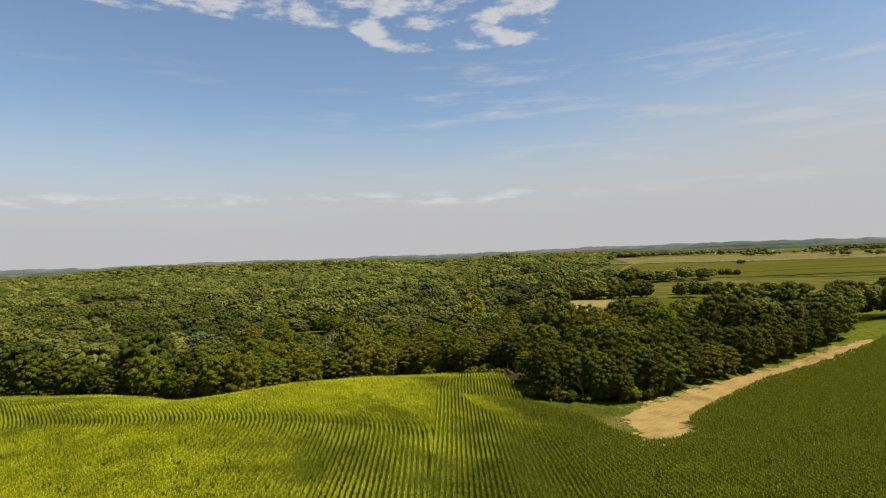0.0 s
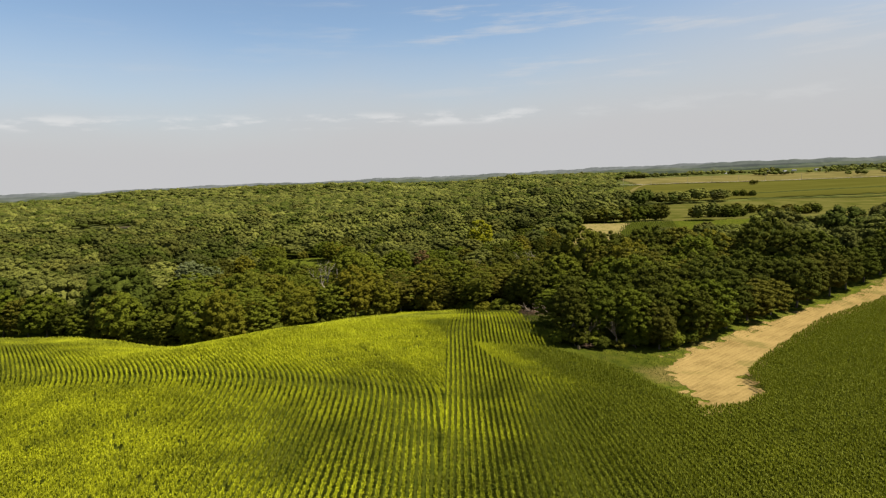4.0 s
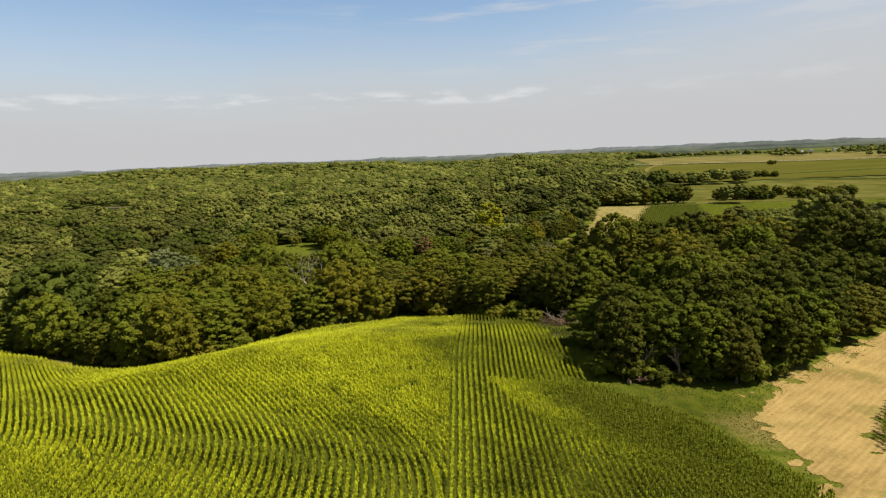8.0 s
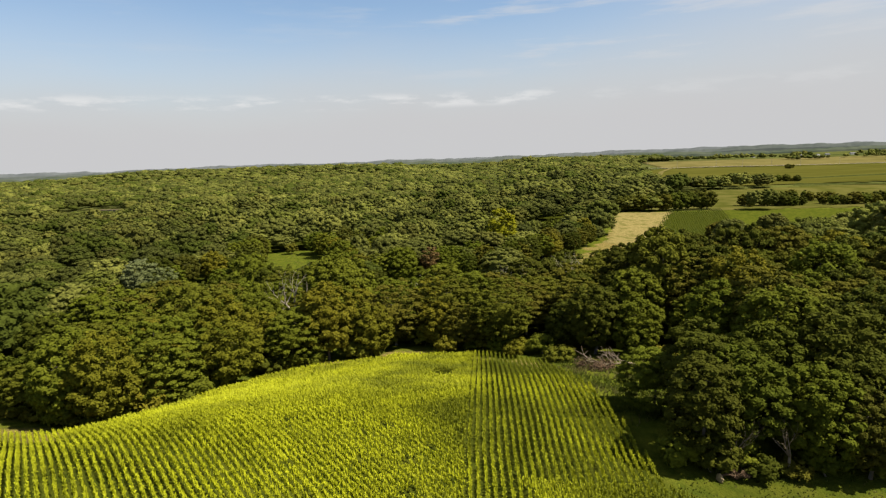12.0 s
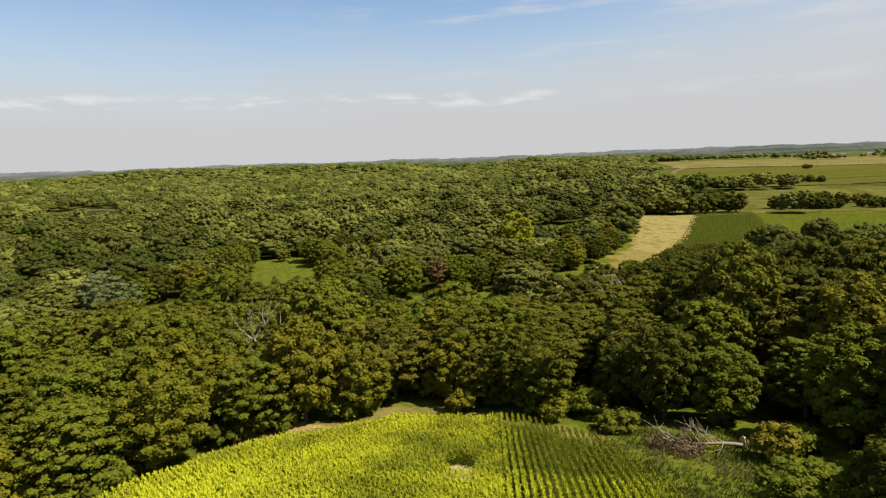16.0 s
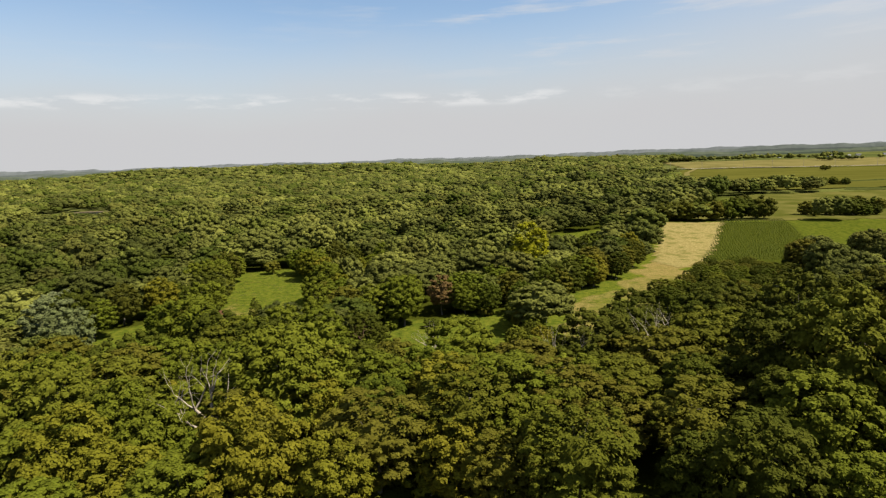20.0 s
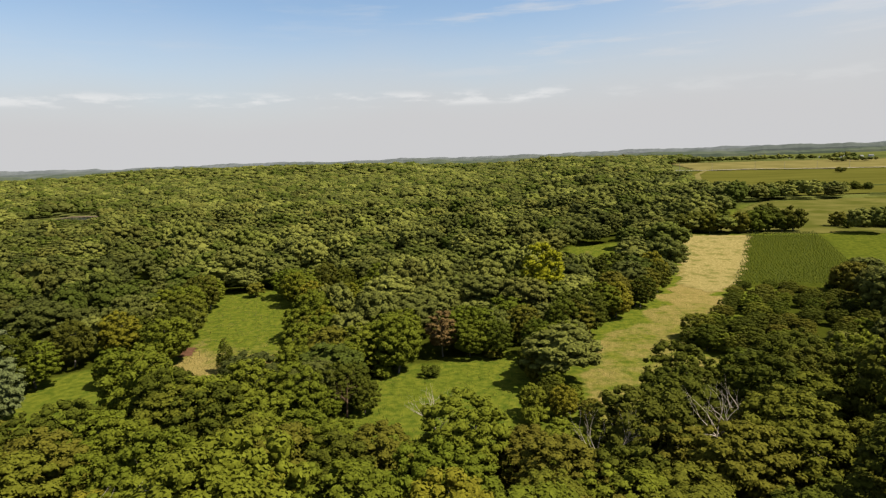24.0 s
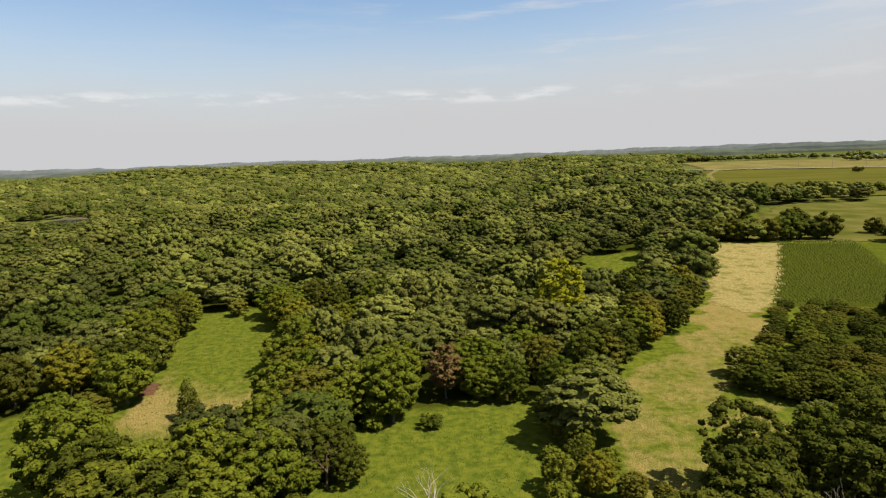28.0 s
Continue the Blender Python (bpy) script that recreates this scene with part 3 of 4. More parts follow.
def crown_mesh(rng, high, wide, base, puffs, each, length, flat=0.7, core=2, heart=3, low=-0.6, plump=1.6, solid=False):
    """A crown: leafy boughs like flattened cushions set over an uneven dome, dark gaps between them, clothed in small leaf sprays."""
    mid = base + 0.42 * (high - base)
    k = np.arange(puffs)
    z = 1 - (1 - low) * (k + 0.5) / puffs
    d = np.stack([np.sqrt(1 - z * z) * np.cos(2.39996 * k), np.sqrt(1 - z * z) * np.sin(2.39996 * k), z], 1) + rng.normal(0, 0.55 / math.sqrt(puffs), (puffs, 3))
    d /= np.linalg.norm(d, axis=1)[:, None]
    hubs = rng.normal(size=(6, 3)) + np.array([0, 0, 0.3])
    hubs /= np.linalg.norm(hubs, axis=1)[:, None]
    lean = rng.normal(0, 0.10, 3)

    def dome(e):
        """Where the dome's skin lies in the direction e."""
        swell = np.clip(1 - ((e[:, None] - hubs[None]) ** 2).sum(2) / 0.9, 0, 1).max(1)
        r = (0.80 + 0.20 * np.sqrt(swell)) * (1 + e @ lean)
        tall = np.where(e[:, 2] < 0, mid - base, high - mid)
        side = 1 + 0.16 * np.clip(e[:, 2], 0, 1)
        return np.stack([e[:, 0] * wide * side, e[:, 1] * wide * side, e[:, 2] * tall], 1) * r[:, None] + np.array([0, 0, mid])

    size = wide * plump / math.sqrt(puffs) * (0.62 + 0.72 * rng.random(puffs) ** 1.4)
    spot_at = np.array([0, 0, mid]) + (dome(d) - np.array([0, 0, mid])) * (0.86 + 0.12 * rng.random((puffs, 1))) - d * size[:, None] * 0.55
    squash = np.array([1.0, 1.0, flat])
    iv, jf = ico(core)
    knob = (0.88 if solid else 0.78) * (1 + rng.normal(0, 0.17 if solid else 0.12, (puffs, len(iv), 1)))
    cores = (spot_at[:, None] + iv[None] * knob * size[:, None, None] * squash).reshape(-1, 3)
    tris = (jf[None] + (np.arange(puffs) * len(iv))[:, None, None]).reshape(-1, 3)
    quads = np.zeros((0, 4), int)
    v = np.zeros((0, 3))
    if each:
        n = puffs * each
        which = rng.choice(puffs, n, p=size ** 2 / (size ** 2).sum())
        e = rng.normal(size=(n, 3)) + 0.55 * d[which] + np.array([0, 0, 0.45])
        e /= np.linalg.norm(e, axis=1)[:, None]
        at = spot_at[which] + e * (size[which] * ((0.80 if solid else 0.72) + (0.32 if solid else 0.42) * rng.random(n)))[:, None] * squash
        nor = 0.8 * e / squash + 0.3 * d[which] + np.array([0, 0, 0.35]) + rng.normal(0, 0.34 if solid else 0.40, (n, 3))
        # some sprays deep inside, seen through the gaps
        deep = rng.random(n) < (0.0 if solid else 0.16)
        at = np.where(deep[:, None], np.array([0, 0, mid]) + (dome(e) - np.array([0, 0, mid])) * (0.45 + 0.30 * rng.random((n, 1))), at)
        nor /= np.linalg.norm(nor, axis=1)[:, None]
        t = np.cross(nor, rng.normal(size=(n, 3)))
        t /= np.linalg.norm(t, axis=1)[:, None] + 1e-9
        b = np.cross(nor, t)
        w = length * (0.55 + 0.9 * rng.random((n, 1)) ** 1.4)
        v = np.stack([at - t * w * 0.5, at + b * w * 0.34 - nor * w * 0.05, at + t * w * 0.5 - nor * w * 0.20, at - b * w * 0.34 - nor * w * 0.05], 1).reshape(-1, 3)
        quads = (np.arange(n) * 4)[:, None] + np.arange(4)
    hv, hf = ico(heart)
    hv = np.where(hv[:, 2:] < low, hv * np.array([1, 1, 0.8]), hv)
    inner = np.array([0, 0, mid]) + (dome(hv) - np.array([0, 0, mid])) * ((0.70 if solid else 0.36) + 0.08 * rng.random((len(hv), 1)))
    co = np.concatenate([v, cores, inner])
    co[:, 2] = np.maximum(co[:, 2], 0.03)
    return co, [quads, np.concatenate([tris + len(v), hf + len(v) + len(cores)])]


def limb(co, quads, a, b, ra, rb, sides=5):
    """A tapered round piece of wood between two points."""
    a, b = np.array(a, float), np.array(b, float)
    d = (b - a) / (np.linalg.norm(b - a) + 1e-9)
    u = np.cross(d, (0.31, 0.9, 0.2))
    u /= np.linalg.norm(u)
    w = np.cross(d, u)
    s = sum(len(x) for x in co)
    ang = np.arange(sides) * 2 * np.pi / sides
    ring = np.cos(ang)[:, None] * u + np.sin(ang)[:, None] * w
    co.append(np.concatenate([a + ring * ra, b + ring * rb]))
    i = np.arange(sides)
    quads.append(s + np.stack([i, (i + 1) % sides, (i + 1) % sides + sides, i + sides], 1))


def trunk_mesh(rng, high, wide, thick, split=0.28, limbs=6):
    co, quads = [], []
    p, r = np.array([0, 0, -0.4]), thick
    for k in range(5):
        q = p + np.array([rng.normal(0, 0.2), rng.normal(0, 0.2), high * 0.14])
        limb(co, quads, p, q, r, r * 0.74, 7)
        p, r = q, r * 0.74
        if p[2] > high * split:
            for _ in range(limbs // 3):
                a = rng.random() * 6.283
                e = p + np.array([math.cos(a) * wide * 0.36, math.sin(a) * wide * 0.36, high * (0.03 + 0.07 * rng.random())])
                m = (p + e) / 2 + np.array([0, 0, -0.06 * high])
                limb(co, quads, p, m, r * 0.5, r * 0.34)
                limb(co, quads, m, e, r * 0.34, r * 0.1)
    return np.concatenate(co), [np.concatenate(quads)]


def tree_kind(leaf, label, high, wide, base, puffs, each, length, flat=0.7, name="broadleaf_tree", seed=0, category="tree", core=2, low=-0.6):
    """One tree with its trunk and crown, kept aside to copy."""
    rng = np.random.default_rng(100 + seed)
    root = new(name)
    tagged(root, label, category)
    co, f = trunk_mesh(rng, high, wide, high * 0.020 + 0.06)
    mesh_object("trunk", co, f, BARK, root, smooth=True)
    co, f = crown_mesh(rng, high, wide, base, puffs, each, length, flat, core, 2, low)
    mesh_object("crown", co, f, LEAF[leaf], root, smooth="tris")
    return root


used_once = set()


def plant(root, x, y, scale, turn, group="", stretch=1.0):
    m = pose(float(x), float(y), float(land(x, y)) - 0.1, 0, 0, turn)
    ob = root
    if root.name in used_once:
        ob = copy_thing(root, m)
    else:
        used_once.add(root.name)
        ob.matrix_basis = m
    ob.scale = (scale, scale, scale * stretch)
    if group:
        tagged(ob, group=group)
    return ob


HI = [
    tree_kind("deep", "dense dark green oak at the wood's edge", 15, 5.8, 0.5, 120, 74, 0.46, 0.72, name="oak_tree", seed=1, low=-0.8),
    tree_kind("mid", "rounded green ash in full leaf", 15.5, 5.9, 0.5, 108, 82, 0.46, 0.78, name="ash_tree", seed=2, low=-0.8),
    tree_kind("mid", "wide green locust with layered boughs", 14, 6.6, 0.4, 130, 68, 0.44, 0.42, name="locust_tree", seed=3, low=-0.8),
    tree_kind("yellow", "yellow-green walnut with lumpy leaf clusters", 14, 6.0, 0.4, 96, 92, 0.48, 0.74, name="walnut_tree", seed=4, low=-0.8),
    tree_kind("olive", "olive-brown feathery locust with layered boughs", 14, 6.5, 0.5, 130, 68, 0.42, 0.40, name="locust_tree", seed=5, low=-0.8),
    tree_kind("deep", "tall dark elm with deep gaps between its boughs", 17, 5.4, 0.8, 110, 80, 0.46, 0.62, name="elm_tree", seed=6, low=-0.75),
]
MID = [
    tree_kind("deep", "dark green oak in the valley wood", 13.5, 6.0, 0.6, 104, 54, 0.46, 0.72, name="oak_tree", seed=11, low=-0.85),
    tree_kind("mid", "green maple in the valley wood", 13.5, 6.2, 0.6, 95, 59, 0.46, 0.74, name="maple_tree", seed=12, low=-0.85),
    tree_kind("mid", "broad green maple in the valley wood", 12.5, 6.8, 0.6, 113, 50, 0.45, 0.52, name="maple_tree", seed=13, low=-0.85),
    tree_kind("olive", "dull olive hackberry in the valley wood", 12.5, 6.0, 0.6, 113, 50, 0.44, 0.5, name="hackberry_tree", seed=14, low=-0.85),
    tree_kind("yellow", "light yellow-green boxelder in the valley wood", 12.5, 5.8, 0.6, 92, 60, 0.46, 0.7, name="boxelder_tree", seed=15, low=-0.85),
    tree_kind("silver", "pale grey-green maple with silvery leaves", 13.5, 6.3, 0.6, 101, 56, 0.45, 0.7, name="maple_tree", seed=16, low=-0.85),
]
SHRUB = [
    tree_kind("mid", "low leafy green shrub at the wood's edge", 3.2, 2.2, 0.0, 18, 34, 0.36, 0.7, name="shrub", seed=21, category="shrub", core=1),
    tree_kind("deep", "low dark green shrub at the wood's edge", 2.8, 2.5, 0.0, 18, 34, 0.36, 0.7, name="shrub", seed=22, category="shrub", core=1),
    tree_kind("olive", "dull olive-brown shrub among the grass", 2.4, 2.4, 0.0, 18, 32, 0.34, 0.6, name="shrub", seed=23, category="shrub", core=1),
    tree_kind("yellow", "bright yellow-green bush at the wood's edge", 3.4, 2.1, 0.0, 16, 36, 0.38, 0.8, name="shrub", seed=24, category="shrub", core=1),
]
SPECIAL = [(26, 385), (137, 391), (-9, 335), (-115, 304), (-122, 318), (-104, 296), (-39.6, 229), (-9.4, 281), (-30, 299), (35.5, 259), (33, 257), (16.2, 257), (-68.6, 328), (-88, 416)]


def clear_of(p, places, gap):
    ok = np.ones(len(p), bool)
    for x, y in places:
        ok &= np.hypot(p[:, 0] - x, p[:, 1] - y) > gap
    return ok


def near_woods():
    """The wood between the corn and the glades, tree by tree."""
    rng = np.random.default_rng(8)
    edge = [(x, float(np.interp(x, *WOOD_EDGE)) - 0.8) for x in np.arange(-154, 14, 7.4)] + [(22 + 8.5 * k, float(np.interp(22 + 8.5 * k, *WOOD_EDGE)) - 0.5) for k in range(4, 15)] + [(26, 206), (33, 203), (-3, 222), (2.5, 230), (28, 213), (-44, 223), (-35, 223), (-47, 231)] + [(x, 263.5 - 0.02 * x) for x in np.arange(-40, 26, 7.5)]
    edge = np.array(edge) + rng.normal(0, 0.7, (len(edge), 2))
    p = scatter(-92, 112, 148, 300, 10.6, rng)
    p = p[stands(p[:, 0], p[:, 1], 2.2) & clear_of(p, SPECIAL, 5.0) & clear_of(p, CLUMP, 5.5) & clear_of(p, edge, 6.4) & clear_of(p, [(-54, 305), (-61, 311), (-48, 303)], 8.5) & clear_of(p, [q[:2] for q in BAND], 5.5)]
    p = np.concatenate([edge, p])
    for k, (x, y) in enumerate(CLUMP):
        plant(HI[(5, 0, 1, 0, 5, 1, 0, 2, 0, 5)[k]], x, y, (0.86, 0.94, 0.86, 0.9, 0.94, 0.9, 0.96, 0.72, 0.74, 0.8)[k], 47 * k, "trees between the corn and the glades")
    for x, y in p:
        near = y < 233 and -60 < x < 56
        left = x < -18
        odds = [0.8, 2, 3.4, 2.6, 2.4, 0.6] if left else [2.6, 2.2, 1.0, 0.9, 2.0, 2.2]
        pool = HI if near else MID
        if not near:
            odds = [6.0, 0.8, 0.3, 2.2, 0.2, 0.0] if x > 15 else [2.4, 3, 2, 2, 1.0, 0.0]
        root = pool[rng.choice(6, p=np.array(odds) / sum(odds))]
        s = (0.74 + 0.40 * rng.random()) * (1.14 if x > 28 and y < 235 else 1.22 if y > 226 else 1.0)
        low = math.sqrt(thicket(x, y))
        plant(root, x, y, s * low, rng.random() * 360, "trees between the corn and the glades", (0.90 + 0.22 * rng.random()) * low)
    for k, (x, y, s) in enumerate(BAND):
        plant(MID[(1, 4, 3, 0, 1, 4, 3, 1, 0)[k]], x, y, s, 71 * k, "low trees between the glade and the meadow", 1.05)


near_woods()


def glade_trees():
    """Trees that ring the glades and the meadow."""
    rng = np.random.default_rng(9)
    p = scatter(-118, 128, 296, 420, 10.5, rng)
    ok = stands(p[:, 0], p[:, 1]) & (p[:, 1] >= 300)
    edge = np.zeros(len(p), bool)
    for dx, dy in ((14, 0), (-14, 0), (0, 14), (0, -14), (0, -24)):
        edge |= ~wooded(p[:, 0] + dx, p[:, 1] + dy)
    p = p[ok & edge & clear_of(p, SPECIAL, 5.0) & clear_of(p, [(-54, 305), (-61, 311), (-48, 303)], 8.5) & clear_of(p, [q[:2] for q in BAND], 5.5)]
    for x, y in p:
        odds = np.array([5, 0.8, 0.4, 3, 0.3, 0]) if x > 48 else np.array([3, 3, 2, 1.2, 0.8, 0.8 if x < -60 else 0.0])
        root = MID[rng.choice(6, p=odds / odds.sum())]
        low = math.sqrt(thicket(x, y))
        plant(root, x, y, (0.78 + 0.40 * rng.random()) * low, rng.random() * 360, "trees round the glades", (0.92 + 0.2 * rng.random()) * low)
    fill = scatter(48, 154, 318, 410, 8.2, rng)
    fill = fill[inside(THICKET, fill[:, 0], fill[:, 1]) & stands(fill[:, 0], fill[:, 1], 2.0) & clear_of(fill, p, 3.4)]
    for x, y in fill:
        low = math.sqrt(thicket(x, y))
        plant(MID[rng.choice(6, p=(0.62, 0.05, 0.03, 0.3, 0, 0))], x, y, (0.70 + 0.25 * rng.random()) * low, rng.random() * 360, "trees round the glades", low)
    return p


RING = glade_trees()


def joined_woods(name, label, p, rng, each, length, high, wide, puffs=24, base=0.12, plump=1.75, gain=0.0):
    """Many crowns in one mesh, each turned, sized and tinted on its own."""
    shapes = [crown_mesh(np.random.default_rng(300 + j), high, wide, base * high, puffs, each, length, (0.72, 0.5, 0.62)[j % 3], 1, 1, -0.65, plump, True) for j in range(9)]
    which = rng.integers(0, 9, len(p))
    low = np.ones(len(p))
    for poly in LOW:
        low = np.where(inside(poly, p[:, 0], p[:, 1]), 0.45, low)
    size = np.where(rng.random(len(p)) < 0.25, 0.48, 0.78) + 0.42 * rng.random(len(p)) + 0.06 * (p[:, 1] < 300)
    tall = low * (0.80 + 0.26 * rng.random(len(p))) * (1 + 0.22 * step(1500, 1700, p[:, 1]) * np.clip(wave(p[:, 0], p[:, 1], 110, 3), -0.3, 1)) * (1 + 0.16 * (p[:, 1] < 302)) * (1 + 0.22 * wave(p[:, 0], p[:, 1], 17, 4) + 0.20 * wave(p[:, 0], p[:, 1], 48, 2))
    own = np.clip(rng.normal(0.40, 0.27, len(p)) + gain + 0.20 * wave(p[:, 0], p[:, 1], 19, 5) + 0.24 * wave(p[:, 0], p[:, 1], 75, 2), 0, 1)
    turn, oval = rng.random(len(p)) * 6.283, 0.84 + 0.36 * rng.random(len(p))
    co, quads, tris, tint, at = [], [], [], [], 0
    for j, (v, (f, g)) in enumerate(shapes):
        m = np.nonzero(which == j)[0]
        c, s = np.cos(turn[m])[:, None], np.sin(turn[m])[:, None]
        x, y, z = v[:, 0] * (size * oval)[m, None], v[:, 1] * (size / oval)[m, None], v[:, 2] * (0.5 * size[m] + 0.5)[:, None] * tall[m, None]
        base = land(p[m, 0], p[m, 1])[:, None]
        co.append(np.stack([x * c - y * s + p[m, :1], x * s + y * c + p[m, 1:], z + base], 2).reshape(-1, 3))
        first = at + np.arange(len(m))[:, None, None] * len(v)
        quads.append((f[None] + first).reshape(-1, 4))
        tris.append((g[None] + first).reshape(-1, 3))
        tint.append(np.repeat(own[m], len(v)))
        at += len(m) * len(v)
    ob = mesh_object(name, np.concatenate(co), [np.concatenate(quads), np.concatenate(tris)], WOODS, smooth="tris", tint=np.concatenate(tint))
    return tagged(ob, label, "woodland", kind="stuff")


def middle_woods():
    rng = np.random.default_rng(12)
    near_box = lambda q: (q[:, 0] > -92) & (q[:, 0] < 112) & (q[:, 1] < 300)
    for y0, y1, gap, each, length, high, wide, puffs in ((170, 400, 14.6, 30, 0.76, 15.5, 7.9, 72), (400, 560, 15.2, 17, 1.0, 15.5, 8.2, 54), (560, 760, 16.0, 10, 1.35, 15.5, 8.8, 36)):
        p = scatter(-0.86 * y1 - 20, 0.62 * y1 + 30, y0, y1, gap, rng, 0.5)
        ok = stands(p[:, 0], p[:, 1]) & ~near_box(p) & (p[:, 0] > -0.84 * p[:, 1] - 5) & clear_of(p, SPECIAL, 5.0) & ~inside(THICKET, p[:, 0], p[:, 1])
        if len(RING):
            for q in RING:
                ok &= np.hypot(p[:, 0] - q[0], p[:, 1] - q[1]) > 5.5
        joined_woods("woodland", "unbroken green woodland canopy in the valley", p[ok], rng, each, length, high, wide, puffs)


middle_woods()


def far_woods():
    """The woods out to the ridge, coarser with the distance."""
    rng = np.random.default_rng(13)
    for y0, y1, gap, high, wide, puffs, each, length in ((760, 1150, 17.0, 15.0, 9.4, 16, 5, 2.0), (1150, 1650, 18.5, 14.5, 10.4, 9, 4, 2.8), (1650, 2300, 21.0, 14.5, 12.0, 7, 3, 3.8)):
        p = scatter(-0.86 * y1, 0.5 * y1, y0, y1, gap, rng, 0.5)
        ok = wooded(p[:, 0], p[:, 1]) & (p[:, 0] > -0.84 * p[:, 1]) & (p[:, 0] < 0.31 * p[:, 1] + 80)
        joined_woods("far_woodland", "distant unbroken woodland canopy up to a ridge", p[ok], rng, each, length, high, wide, puffs, 0.2, 1.75, -0.06)


far_woods()


# ---- fields, road and hedges in the distance ----
SOY = plain("soybean_crop", (0.048, 0.047, 0.008), (0.068, 0.064, 0.012), 0.02, stretch=(0.35, 1.0))
STUBBLE = plain("tan_stubble", (0.084, 0.073, 0.022), (0.120, 0.100, 0.034), 0.02)
GRAVEL = plain("pale_gravel", (0.262, 0.238, 0.2077), (0.323, 0.300, 0.2615), 0.1)
HEDGE = plain("rough_grass_bank", (0.027, 0.033, 0.0077), (0.046, 0.051, 0.0123), 0.2)
LOGWOOD = bark("dead_log_wood", (0.125, 0.095, 0.062), (0.225, 0.178, 0.122))
DIRT = plain("bare_dirt", (0.190, 0.138, 0.070), (0.290, 0.220, 0.120), 1.2)
MUD = plain("wet_mud", (0.054, 0.040, 0.0277), (0.096, 0.073, 0.0477), 0.3)

drape("soybean_field", [(262, 800), (330, 745), (900, 735), (1500, 1180), (722, 1236), (445, 1284), (380, 1230), (300, 960)], SOY, 0.9, 12, "broad olive-green soybean field on a gentle rise", 4)
ROUGH = plain("rough_pasture_grass", (0.046, 0.049, 0.008), (0.086, 0.078, 0.020), 0.05)
drape("pasture", PASTURE, ROUGH, 0.25, 6, "rough olive pasture between hedgerows", 3)
drape("stubble_field", [(448, 1300), (480, 1540), (1150, 1420), (1500, 1330), (1500, 1196), (722, 1250)], STUBBLE, 0.9, 12, "tan stubble field beyond the gravel road", 4)
drape("pasture_patch", [(36, 915), (76, 905), (80, 922), (40, 938)], STUBBLE, 0.5, 4, "small tan clearing inside the woodland", 2)


def ribbon(name, points, wide, mat, lift, label, category, high=0.0):
    """A strip along a line on the ground; with a height it is a bank."""
    p = np.array(points, float)
    t = np.linspace(0, len(p) - 1, 24 * (len(p) - 1) + 1)
    x, y = np.interp(t, np.arange(len(p)), p[:, 0]), np.interp(t, np.arange(len(p)), p[:, 1])
    dx, dy = np.gradient(x), np.gradient(y)
    n = np.hypot(dx, dy)
    nx, ny = -dy / n * wide / 2, dx / n * wide / 2
    rows = []
    for s, h in ((-1, 0), (-0.5, 1), (0.5, 1), (1, 0)):
        rows.append(np.stack([x + nx * s, y + ny * s, land(x, y) + lift + high * h * (0.7 + 0.5 * np.abs(wave(x, y, 9, 2)))], 1))
    co = np.concatenate(rows)
    ob = mesh_object(name, co, [grid_faces(len(x), 4)], mat, smooth=True)
    return tagged(ob, label, category, kind="structure")


ribbon("road", [(300, 1335), (459, 1288), (541, 1290), (624, 1263), (722, 1241), (1100, 1200)], 9, GRAVEL, 1.5, "pale gravel road between the far fields", "road")
ribbon("lane", [(459, 1288), (400, 1180), (330, 1000), (300, 930)], 8, STUBBLE, 1.5, "pale grass lane along the field's edge", "lane")
for pts in ([(346, 819), (420, 860), (430, 935)], [(380, 735), (470, 682), (700, 690)], [(345, 820), (520, 850), (900, 900)]):
    ribbon("grass_bank", pts, 7, HEDGE, 0.9, "dark rough grass bank across the soybean field", "bank", 1.2)
drape("dirt_patch", DIRT_PATCH, DIRT, 0.12, 0.3, "bare dirt patch in the corn", 0.5, "dirt")
drape("dry_grass_patch", [(-38, 203), (-30, 204), (-24, 208), (-30, 210), (-37, 208)], HAY, 0.08, 0.5, "pale dry grass patch beside the corn", 1.0, "grass")


# ---- pond far off in the woods ----
def pond():
    poly = [(-460, 818), (-424, 796), (-374, 796), (-370, 846), (-414, 866), (-460, 872)]
    drape("mud_bank", poly, MUD, 0.3, 3.0, "brown muddy bank of the pond", 2.0, "bank")
    water = material("still_water", lambda k: k.mix(k.noise(spot(k), 0.2), (0.02, 0.022, 0.02), (0.035, 0.036, 0.03)), 0.08, 0.5)
    drape("water", [(-452, 824), (-420, 804), (-388, 806), (-390, 836), (-420, 850), (-452, 852)], water, 0.5, 3.0, "dark still pond among the trees", 1.0, "pond")


pond()


